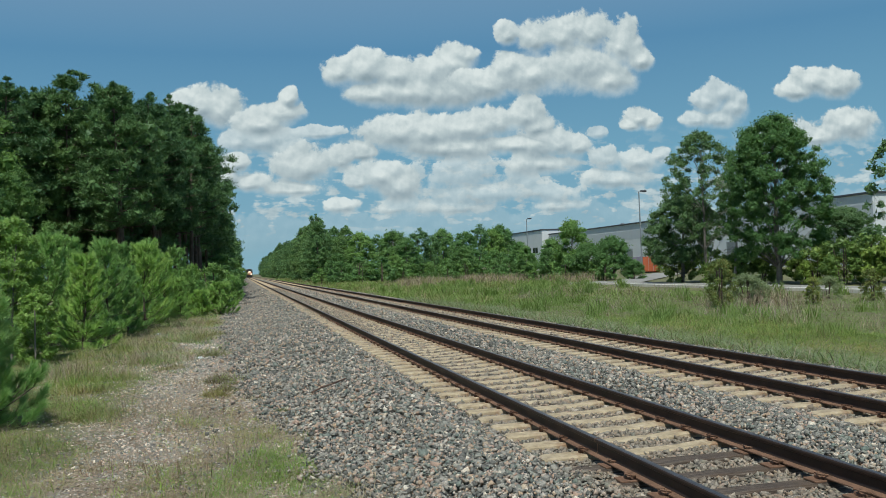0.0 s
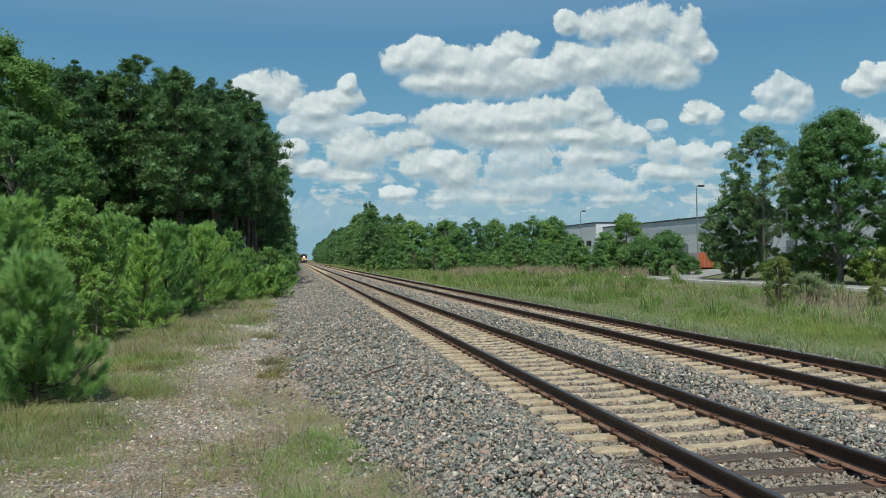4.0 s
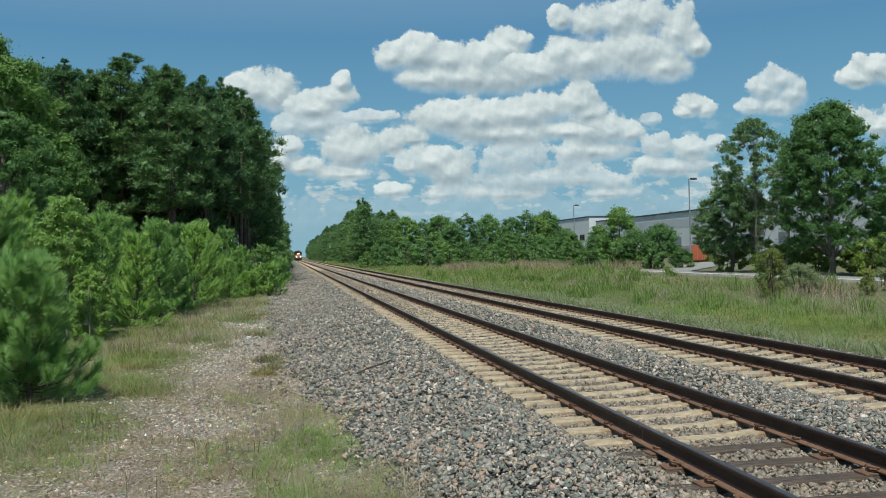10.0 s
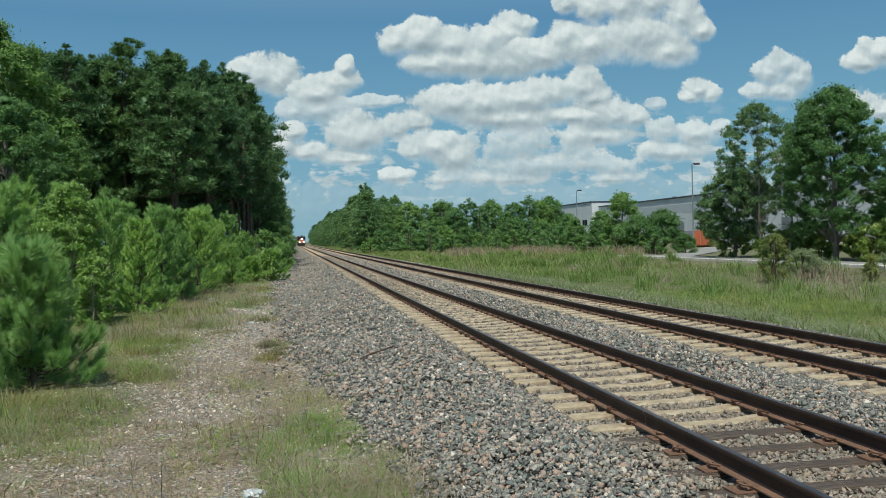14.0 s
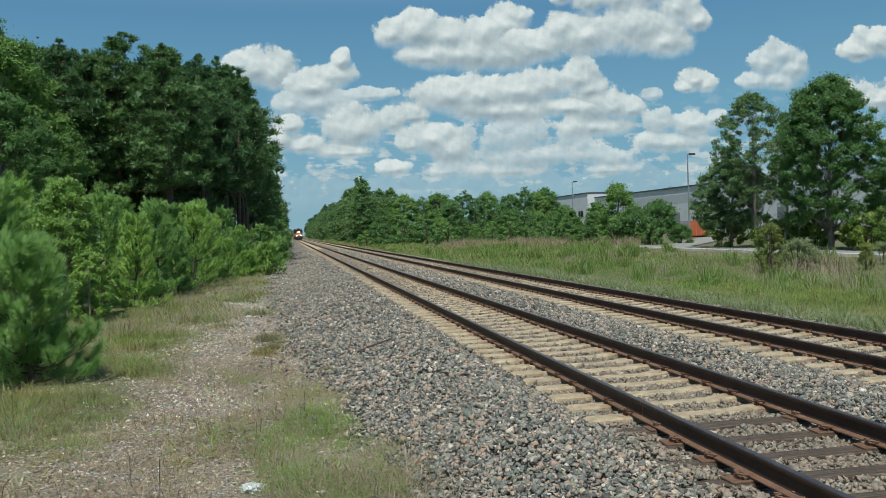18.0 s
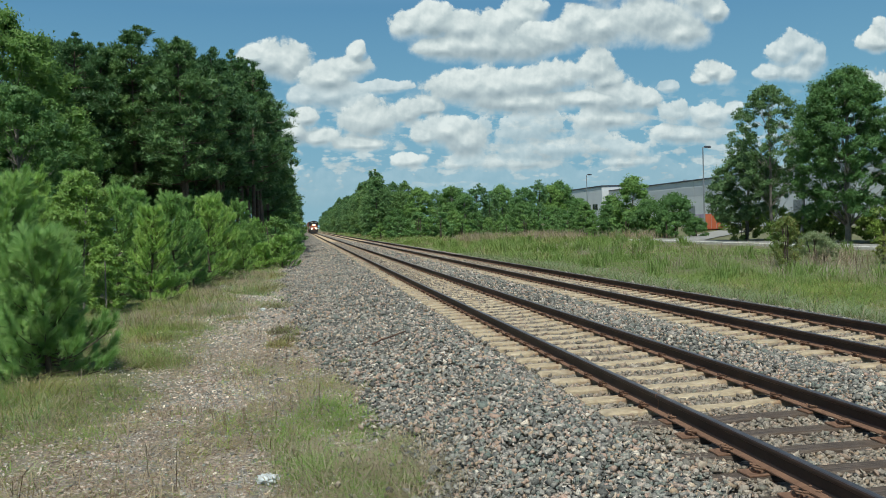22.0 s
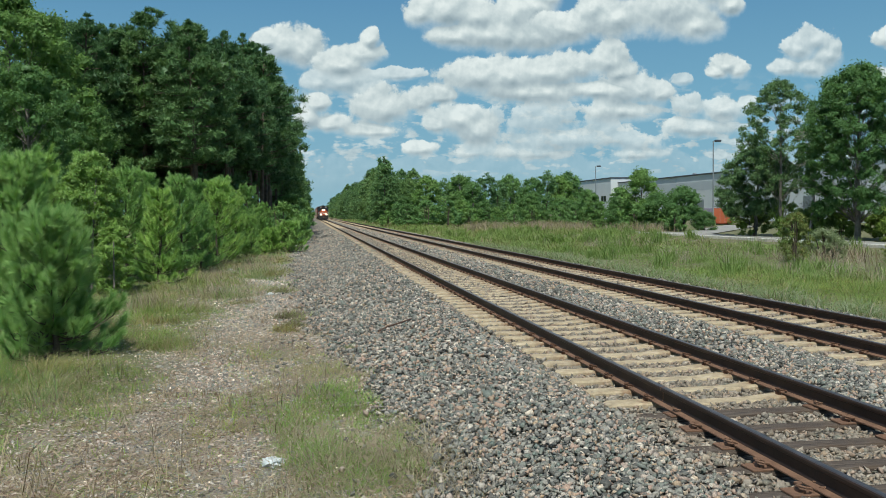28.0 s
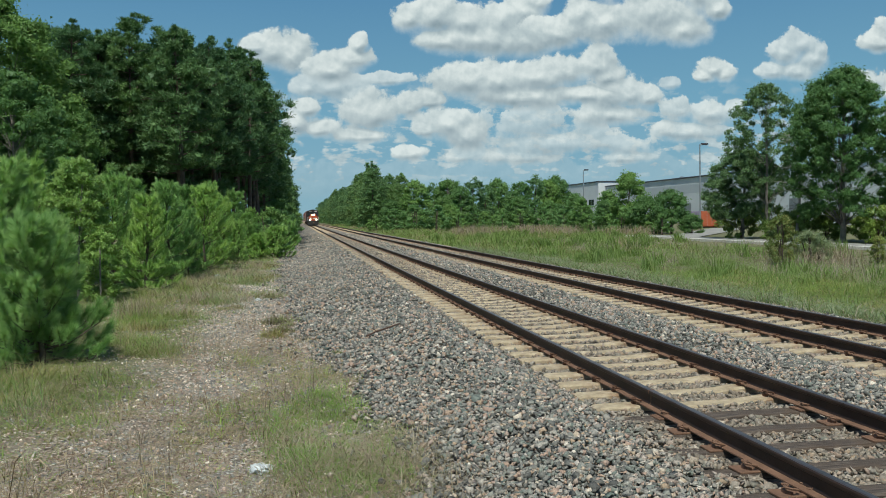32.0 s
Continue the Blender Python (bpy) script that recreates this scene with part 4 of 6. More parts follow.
    strip(420, -5.8, -2.3, 9.6, 20, 36, 0.13, 0.10, 0.36, 0.007, [M_GRASS, M_GRASS_OLIVE, M_STALK, M_LEAF_GREY], [.42, .26, .14, .18], lambda p, q: np.clip(0.6 + 0.4 * drift(p, q, 6, 1.1), 0.1, 1) * np.clip((-p - 2.1) / 0.6, 0, 1), "long_grass", "tangled long green grass and weeds beside the young pines", 1.8)
    # grey-purple dead weeds between the gravel and the young pines
    strip(330, -4.4, -1.5, 21, 47, 60, 0.24, 0.12, 0.48, 0.008, [M_PLUME, M_LEAF_GREY, M_GRASS_OLIVE], [.55, .25, .20], lambda p, q: np.clip((stone_edge(q) - p - 0.2) / 0.8, 0, 1), "dead_weeds", "grey-purple tangle of dead weeds", 0.9)

    # bits of dead leaf, bark and straw lying flat on the trodden ground
    n = 42000
    x, y = rng.uniform(-5.0, 1.1, n), 5.5 + 17 * rng.random(n) ** 1.5
    k = rng.random(n) < np.clip(0.25 + 0.75 * np.sin(x * 2.1 + 1.5 * np.sin(y * 0.8)) * np.sin(y * 1.1 + x * 0.7) + 0.35, 0.12, 1) * (x < stone_edge(y) + 0.15)
    x, y = x[k], y[k]
    turn, tilt = rng.uniform(0, 6.3, len(x)), rng.normal(0, 0.35, (len(x), 1))
    long, thin = rng.uniform(0.012, 0.045, (len(x), 1)), rng.uniform(0.004, 0.014, (len(x), 1))
    d, s = np.stack([np.cos(turn), np.sin(turn), 0 * x], -1), np.stack([-np.sin(turn), np.cos(turn), 0 * x], -1)
    up = np.array([0, 0, 1.0])
    p = np.stack([x, y, land(x, y) + rng.uniform(0.006, 0.03, len(x))], -1)
    V = np.stack([p - d * long, p - s * thin + up * tilt * thin, p + d * long + up * tilt * long, p + s * thin + up * thin * 0.5], 1).reshape(-1, 3)
    tagged(new("leaf_litter", np_mesh("leaf_litter", V, [(np.arange(len(x) * 4).reshape(-1, 4), 0)], [M_LITTER])), "brown and bleached bits of dead leaf and straw", "leaf litter", kind="stuff")


build_grass()


# ---- trees ----
def tube(points, radii, sides=7):
    """A tapered limb along points."""
    V, F = [], []
    pts = [Vector(p) for p in points]
    for i, p in enumerate(pts):
        d = (pts[min(i + 1, len(pts) - 1)] - pts[max(i - 1, 0)]).normalized()
        q = d.to_track_quat('Z', 'Y')
        for k in range(sides):
            a = 2 * math.pi * k / sides
            V.append(p + q @ Vector((math.cos(a) * radii[i], math.sin(a) * radii[i], 0)))
    for i in range(len(pts) - 1):
        for k in range(sides):
            a, b = i * sides + k, i * sides + (k + 1) % sides
            F.append((a, b, b + sides, a + sides))
    return np.array([tuple(v) for v in V]), np.array(F)


def tubes_mesh(name, tubes, mat):
    V, F, n = [], [], 0
    for v, f in tubes:
        V.append(v)
        F.append(f + n)
        n += len(v)
    me = np_mesh(name, np.concatenate(V), [(np.concatenate(F), 0)], [mat])
    me.polygons.foreach_set("use_smooth", np.ones(len(me.polygons), bool))
    return me


def needles(P, D, length, width, count, spread, rng, N):
    """Sprays of needles: at each point count thin triangles that fan out round the direction D and face about N."""
    n = len(P)
    d = np.repeat(D, count, 0) + rng.normal(0, spread, (n * count, 3))
    d /= np.linalg.norm(d, axis=1, keepdims=True)
    p = np.repeat(P, count, 0)
    s = np.cross(d, np.repeat(N, count, 0) + rng.normal(0, 0.4, (n * count, 3)))
    s /= np.linalg.norm(s, axis=1, keepdims=True) + 1e-9
    L = np.repeat(length, count)[:, None] * rng.uniform(0.7, 1.15, (n * count, 1))
    V = np.stack([p - s * width, p + s * width, p + d * L], 1).reshape(-1, 3)
    return V, np.arange(n * count * 3).reshape(-1, 3)


def blade_set(P, D, N, size, aspect):
    """Pointed leaves at P that run along D and face N."""
    D = D / (np.linalg.norm(D, axis=1, keepdims=True) + 1e-9)
    S = np.cross(N, D)
    S /= np.linalg.norm(S, axis=1, keepdims=True) + 1e-9
    L = size[:, None]
    V = np.stack([P - D * L * .35 - S * L * aspect * .5, P - D * L * .35 + S * L * aspect * .5, P + D * L * .65], 1).reshape(-1, 3)
    return V, np.arange(len(P) * 3).reshape(-1, 3)


def sprays(C, R, per, size, rng, flat=0.75, aspect=0.5, out=0.35, tufts_k=7, jitter=0.4, under=-0.35, fill=10, lift=0.45, core=0.5):
    """Clumps of foliage: at each centre C lobes of leaves lie like shingles round a rounded mass of radius R, over larger inner sprays that close it."""
    m = len(C)
    up = np.array([0, 0, 1.0])
    K = rng.normal(0, 1, (m, tufts_k, 3))
    K /= np.linalg.norm(K, axis=2, keepdims=True)
    K[:, :, 2] = np.where(K[:, :, 2] < under, -K[:, :, 2], K[:, :, 2])
    bulge = rng.uniform(0.55, 1.35, (m, tufts_k))
    n = m * per
    ci, ki = np.repeat(np.arange(m), per), rng.integers(0, tufts_k, n)
    lobe = K[ci, ki]
    off = rng.normal(0, 0.6, (n, 3))
    q = lobe + off
    q /= np.linalg.norm(q, axis=1, keepdims=True) + 1e-9
    near = np.clip(1.05 - np.linalg.norm(off, axis=1) * 0.36, 0.4, 1)
    r = R[ci] * bulge[ci, ki] * near * rng.uniform(0.72, 1.22, n)
    P = C[ci] + q * r[:, None] * np.array([1, 1, flat])
    side = off - lobe * np.sum(off * lobe, 1, keepdims=True)
    N = q * 0.6 + side * 0.8 + up * lift + rng.normal(0, jitter, (n, 3))
    N /= np.linalg.norm(N, axis=1, keepdims=True) + 1e-9
    T = rng.normal(0, 1, (n, 3))
    T -= N * np.sum(T * N, 1, keepdims=True)
    T /= np.linalg.norm(T, axis=1, keepdims=True) + 1e-9
    D = T * (1 - out) + q * out + up * 0.15 * out
    V, F = blade_set(P, D, N, size * rng.uniform(0.65, 1.3, n), aspect)
    if fill:
        k = m * fill
        fi = np.repeat(np.arange(m), fill)
        g = rng.normal(0, 1, (k, 3))
        g /= np.linalg.norm(g, axis=1, keepdims=True)
        v, f = blade_set(C[fi] + g * (R[fi] * core * rng.uniform(0.5, 1, k))[:, None] * np.array([1, 1, flat]), np.cross(g, rng.normal(0, 1, (k, 3))), g + 0.3 * up, R[fi] * 0.42, 1.0)
        F = np.concatenate([F, f + len(V)])
        V = np.concatenate([V, v])
    return V, F


def curve(a, b, sag, n=5):
    a, b = np.asarray(a, float), np.asarray(b, float)
    t = np.linspace(0, 1, n)[:, None]
    return a + (b - a) * t + np.array([0, 0, 1.0]) * sag * 4 * t * (1 - t)


def tree_thing(name, label, category, wood, crown, bark, leaf, group="", limbs=None):
    root = thing(name, label, category, group=group)
    child("trunk", tubes_mesh("trunk", wood, bark), root)
    if limbs:
        child("branching", tubes_mesh("branching", limbs, bark), root)
    child("crown", np_mesh("crown", crown[0], [(crown[1], 0)], [leaf]), root)
    return root


def tall_pine(seed, height=18.0, per=120, low=0.12, wide=3.4, leaf=0.32, rise=(0.45, 0.8), pad=1.0, fill=8, needle=None):
    """A forest pine: a straight trunk, layers of boughs, needles in rounded pads at the boughs' ends."""
    rng = np.random.default_rng(seed)
    bend = rng.normal(0, 0.25, 2)
    z = np.linspace(-0.4, height, 7)

    def spine(h):
        return np.array([bend[0] * (h / height) ** 2, bend[1] * (h / height) ** 2, h])
    wood = [tube([spine(h) for h in z], [0.24 * (1 - 0.9 * max(h, 0) / height) + 0.02 for h in z], 8)]
    limbs, pads = [], []
    h = height * low
    while h < height * 0.97:
        k = (h / height - low) / (1 - low)
        reach = wide * (0.72 + 0.38 * math.sin(math.pi * min(1, k * 1.1))) * (1 - k ** 2.3) * rng.uniform(0.7, 1.12) + 0.55
        for a in rng.uniform(0, 2 * math.pi, rng.integers(4, 6)):
            r = reach * rng.uniform(0.6, 1.12)
            base = spine(h)
            end = base + np.array([math.cos(a) * r, math.sin(a) * r, r * rng.uniform(-0.05, 0.4) + 0.5 * k])
            if leaf < 0.4 or len(limbs) < 36:
                limbs.append(tube(curve(base, end, -0.08 * r, 3), [0.05, 0.035, 0.012], 3))
            for t in ((0.55, 1.0) if r > 1.6 else (1.0,)):
                pads.append((base + (end - base) * t + rng.normal(0, 0.18, 3), rng.uniform(0.6, 1.2) * (0.58 + 0.14 * r) * pad))
        h += rng.uniform(*rise) * height / 18
    pads += [(spine(height), 0.5), (spine(height + 0.5), 0.32)]
    for a in rng.uniform(0, 6.3, 7):
        pads.append((spine(height * rng.uniform(0.86, 0.98)) + np.array([math.cos(a), math.sin(a), 0]) * rng.uniform(0.4, 1.1), rng.uniform(0.55, 0.85)))
    C, R = np.array([p[0] for p in pads]), np.array([p[1] for p in pads])
    V, F = sprays(C, R, per, leaf, rng, 0.7, 0.28, 0.6, 6, 0.34, -0.15, fill * 2, 0.5)
    return tree_thing("pine_tree", "tall dark green pine in a dense stand beside the tracks", "tree", wood, (V, F), M_BARK, needle or M_NEEDLE, "pines along the railway", limbs)


def young_pine(seed, height=3.6, count=13, width=0.0075, wide=0.30, whorls=10):
    """A bushy young pine: whorls of upswept boughs whose shoots end in round plumes of long needles."""
    rng = np.random.default_rng(seed)
    z = np.linspace(-0.2, height * 0.96, 7)
    wood = [tube([(0.05 * math.sin(h * 2 + seed), 0.05 * math.cos(h * 1.7), h) for h in z], [0.05 * (1 - max(h, 0) / height) + 0.008 for h in z], 7)]
    limbs, P, D = [], [], []

    def plume(a, way, long, n=15):
        """A shoot whose needles sweep forward all along it, thickest at its tip."""
        way = np.asarray(way, float) / np.linalg.norm(way)
        limbs.append(tube([a, a + way * long * 0.5, a + way * long], [0.012, 0.009, 0.004], 3))
        t = rng.uniform(0.0, 1.0, n)[:, None] ** 0.75
        P.append(a + way * long * t)
        D.append(np.repeat(way[None], n, 0) * (0.75 + 0.35 * t))

    for h in np.linspace(0.04, 0.88, whorls) * height:
        k = h / height
        r0 = (height * wide * (1 - k) ** 0.95 * 1.12 + 0.05) * min(1.0, 0.9 + 1.0 * k)
        for a in rng.uniform(0, 6.3) + np.arange(6) * 1.047 + rng.normal(0, 0.28, 6):
            r = r0 * rng.uniform(0.45, 1.2)
            up = rng.uniform(0.45, 1.0) if k > 0.25 else rng.uniform(-0.05, 0.5)
            way = np.array([math.cos(a), math.sin(a), up])
            end = np.array([0, 0, h]) + way * r
            limbs.append(tube(curve((0, 0, h), end, -0.1 * r, 3), [0.018, 0.013, 0.008], 3))
            plume(end, way * 0.6 + np.array([0, 0, 0.7]), rng.uniform(0.26, 0.48), 17)
            for t in (0.22, 0.45, 0.68, 0.86)[(0 if r > 0.4 else 1):]:
                b = a + rng.choice((-1, 1)) * rng.uniform(0.4, 1.0)
                plume(np.array([0, 0, h]) + way * r * t, (math.cos(b) * 0.9, math.sin(b) * 0.9, rng.uniform(0.5, 1.2)), rng.uniform(0.22, 0.4), 13)
    plume(np.array([0, 0, height * 0.84]), (0.03, 0.02, 1), height * 0.17, 22)
    for a in rng.uniform(0, 6.3, 4):
        plume(np.array([0, 0, height * rng.uniform(0.72, 0.86)]), (math.cos(a) * 0.45, math.sin(a) * 0.45, 1), rng.uniform(0.25, 0.45))
    P, D = np.concatenate(P), np.concatenate(D)
    N = np.stack([P[:, 0], P[:, 1], 0 * P[:, 0]], -1)
    N = N / (np.linalg.norm(N, axis=1, keepdims=True) + 0.1) + np.array([0, 0, 0.6])
    V, F = needles(P, D, np.full(len(P), 0.2), width, count, 0.46, rng, N)
    return tree_thing("young_pine", "bushy bright green young pine at the edge of the wood", "tree", wood, (V, F), M_BARK, M_YOUNG, "young pines along the verge", limbs)


def broadleaf(seed, height, wide, name, label, leaf, bark, clumps=60, per=110, leaf_size=0.28, low=0.25, trunk_r=0.2, gap=1.0, stems=1, group="", category="tree", puff=0.26, fill=8):
    """A leafy tree or bush: trunk, forked limbs, and leaves in clumps round the twigs."""
    rng = np.random.default_rng(seed)
    wood, limbs, C = [], [], []
    for s in range(stems):
        foot = rng.normal(0, 0.12 * wide / 2, 2) if stems > 1 else np.zeros(2)
        lean = rng.normal(0, 0.06 * height, 2) + foot
        z = np.linspace(-0.3, height * 0.86, 8)
        mid = [np.array([foot[0] + lean[0] * (max(h, 0) / height) ** 1.5 + 0.04 * math.sin(h * 1.1 + seed), foot[1] + lean[1] * (max(h, 0) / height) ** 1.5, h]) for h in z]
        wood.append(tube(mid, [trunk_r * (1 - 0.88 * max(h, 0) / height) + 0.015 for h in z], 8))
        for _ in range(clumps // stems):
            k = rng.uniform(0, 1) ** 0.8
            h = height * (low + (1 - low) * k)
            r = wide * math.sqrt(max(0.02, 1 - (1.75 * (k - 0.42)) ** 2 if k > 0.42 else 1 - ((1.35 if low > 0.02 else 0.7) * (k - 0.42)) ** 2)) * rng.uniform(0.25, 1.0) ** 0.6
            a = rng.uniform(0, 2 * math.pi)
            base = mid[int(np.clip((h - rng.uniform(0.05, 0.28) * height) / (height * 0.86) * 7, 1, 6))]
            e = np.array([base[0] + math.cos(a) * r, base[1] + math.sin(a) * r, h])
            if len(C) % 3 == 0:
                limbs.append(tube(curve(base, e, 0.06 * r, 3), [trunk_r * 0.17, trunk_r * 0.08, 0.008], 3))
            C.append(e)
    C = np.array(C)
    R = wide * puff * rng.uniform(0.6, 1.25, len(C))
    C[:, 2] = np.maximum(C[:, 2], R * 0.5)
    V, F = sprays(C, R, int(per * 1.3), leaf_size * 1.15, rng, 0.78 * gap, 0.62, 0.35, 6, 0.4, -0.3, fill * 2)
    return tree_thing(name, label, category, wood, (V, F), bark, leaf, group, limbs)


def plant(proto, spots, rng, first=True):
    """Copies of a tree at (x, y, scale)."""
    for i, (x, y, s) in enumerate(spots):
        m = pose(x, y, float(land(x, y)) - 0.02, rng.uniform(-2, 2), rng.uniform(-2, 2), rng.uniform(0, 360))
        ob = proto if i == 0 and first else copy_thing(proto, m)
        if ob is proto:
            ob.matrix_basis = m
        ob.scale = (s * rng.uniform(.93, 1.07), s * rng.uniform(.93, 1.07), s)


def build_woods():
    rng = np.random.default_rng(5)
    # the stand of tall pines: near ones full, far ones lighter
    full = [tall_pine(31 + i, 18 + i * 0.4, 150, 0.38 + 0.03 * i, 3.6, 0.29, (0.5, 0.8), 0.9) for i in range(3)]
    middle = tall_pine(47, 18.2, 70, 0.3, 3.3, 0.5)
    thin = [tall_pine(51 + i, 18, 60, 0.08, 3.2, 0.5) for i in range(3)]
    near, back, far = [], [], []
    for y in np.arange(63, 130, 4.8):
        near.append((-4.9 + rng.normal(0, 0.5) - 2.2 * max(0, (78 - y) / 15), y + rng.normal(0, .8), rng.uniform(0.9, 1.05)))
    for y in np.arange(67, 95, 7):
        near.append((-10.5 + rng.normal(0, 0.8), y + rng.normal(0, 1), rng.uniform(0.93, 1.06)))
    near += [(-16.8, 70, 1.0), (-14.2, 67, 0.98), (-17.6, 63, 0.9), (-20, 66, 0.95), (-15.6, 63.5, 1.0), (-16.4, 68.5, 0.98), (-8.4, 65.5, 0.97), (-6.3, 71, 0.97), (-9.2, 72, 1.0), (-11.8, 66, 0.96)]
    for y in np.arange(133, 620, 8.5):
        far.append((-4.6 + rng.normal(0, 0.5), y + rng.normal(0, 1), rng.uniform(0.88, 1.03)))
    for y in np.arange(67, 112, 5.5):
        back.append((-7.8 + rng.normal(0, .7), y + 2, rng.uniform(0.9, 1.0)))
        back.append((-13 + rng.normal(0, .7), y, rng.uniform(0.92, 1.04)))
    for y in np.arange(66, 130, 9):
        back.append((-18.5 + rng.normal(0, 1.5), y, rng.uniform(0.92, 1.02)))
    near, back = [[(x, y, s * min(1.0, 0.855 + 0.006 * max(0, y - 64))) for x, y, s in rows] for rows in (near, back)]
    for i, p in enumerate(full):
        plant(p, near[i::3], rng)
    plant(middle, back, rng)
    for i, p in enumerate(thin):
        plant(p, far[i::3], rng)
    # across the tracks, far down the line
    right = [tall_pine(71 + i, 13, 64, 0.02, 3.4, 0.42, needle=M_NEEDLE_HAZED) for i in range(2)]
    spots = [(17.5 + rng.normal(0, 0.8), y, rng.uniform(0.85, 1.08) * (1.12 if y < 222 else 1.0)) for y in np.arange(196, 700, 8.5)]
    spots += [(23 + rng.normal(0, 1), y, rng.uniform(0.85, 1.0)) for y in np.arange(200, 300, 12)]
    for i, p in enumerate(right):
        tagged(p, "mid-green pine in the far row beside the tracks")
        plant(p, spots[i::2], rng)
    # low growth at the foot of the stand
    foot = broadleaf(81, 2.6, 1.5, "roadside_bush", "dense green bush at the foot of the pines", M_LEAF, M_BARK, 28, 50, 0.15, 0.0, 0.03, stems=3, group="bushes under the pines", category="bush")
    spots = [(-1.9 + rng.normal(0, 0.25), y, rng.uniform(0.7, 1.25)) for y in np.arange(58, 108, 4.2)]
    spots += [(-2.0 + rng.normal(0, 0.3), y, rng.uniform(1.2, 1.9)) for y in np.arange(112, 420, 8)]
    plant(foot, spots, rng)
    # leafy trees where the stand ends
    oak = broadleaf(91, 13.0, 4.2, "oak_tree", "tall mid-green oak beside the pine stand", M_LEAF, M_BARK_GREY, 300, 120, 0.16, 0.05, 0.2, group="oaks beside the pines", puff=0.19)
    plant(oak, [(-17.4, 57.0, 1.22), (-14.2, 47.5, 0.75), (-19.5, 50, 1.05), (-13.6, 56.0, 0.72)], rng)
    # young pines along the verge: place and height
    young = [young_pine(101 + i, 3.8, 11, 0.0075, (0.24, 0.275, 0.21)[i], 10) for i in range(3)]
    spots = [(-4.9, 29.6, 3.1), (-6.4, 32.0, 3.9), (-4.95, 35.2, 3.7), (-4.45, 37.2, 2.7), (-4.2, 40.5, 3.8), (-4.4, 46.0, 4.1), (-4.4, 53.0, 3.6), (-4.25, 61.0, 4.2), (-3.2, 63.5, 3.1),
             (-6.7, 37.5, 4.0), (-6.2, 43.0, 4.1), (-6.0, 49.5, 4.1), (-8.0, 34.0, 4.5), (-8.6, 30.0, 4.3), (-5.6, 57.0, 4.5), (-3.1, 47.0, 2.2), (-3.2, 55.5, 2.7), (-2.6, 58.5, 2.0), (-7.8, 25.6, 3.0)]
    for i, p in enumerate(young):
        plant(p, [(x, y, h / 3.75) for x, y, h in spots[i::3]], rng)
    near_pine = young_pine(121, 2.2, 20, 0.005, 0.40, 13)
    plant(near_pine, [(-4.15, 14.9, 1.0)], rng)
    tall = young_pine(123, 3.5, 18, 0.0058, 0.29, 12)
    plant(tall, [(-5.7, 18.4, 1.0), (-7.0, 21.5, 0.75)], rng)
    low = young_pine(127, 1.7, 13, 0.009, 0.5, 7)
    plant(low, [(-1.3, 52.5, 1.0), (-2.3, 51.5, 0.8), (-0.95, 68, 1.2)], rng)
    shrub = broadleaf(131, 4.1, 1.0, "sweetgum_sapling", "yellow-green leafy sapling among the young pines", M_SAPLING, M_BARK_GREY, 150, 130, 0.07, 0.02, 0.025, category="sapling")
    plant(shrub, [(-6.45, 27.2, 1.0)], rng)
    side = broadleaf(133, 2.2, 0.7, "sweetgum_sapling", "small yellow-green leafy sapling beside the young pines", M_SAPLING, M_BARK_GREY, 60, 110, 0.065, 0.0, 0.015, category="sapling")
    plant(side, [(-5.6, 26.2, 0.9)], rng)


build_woods()


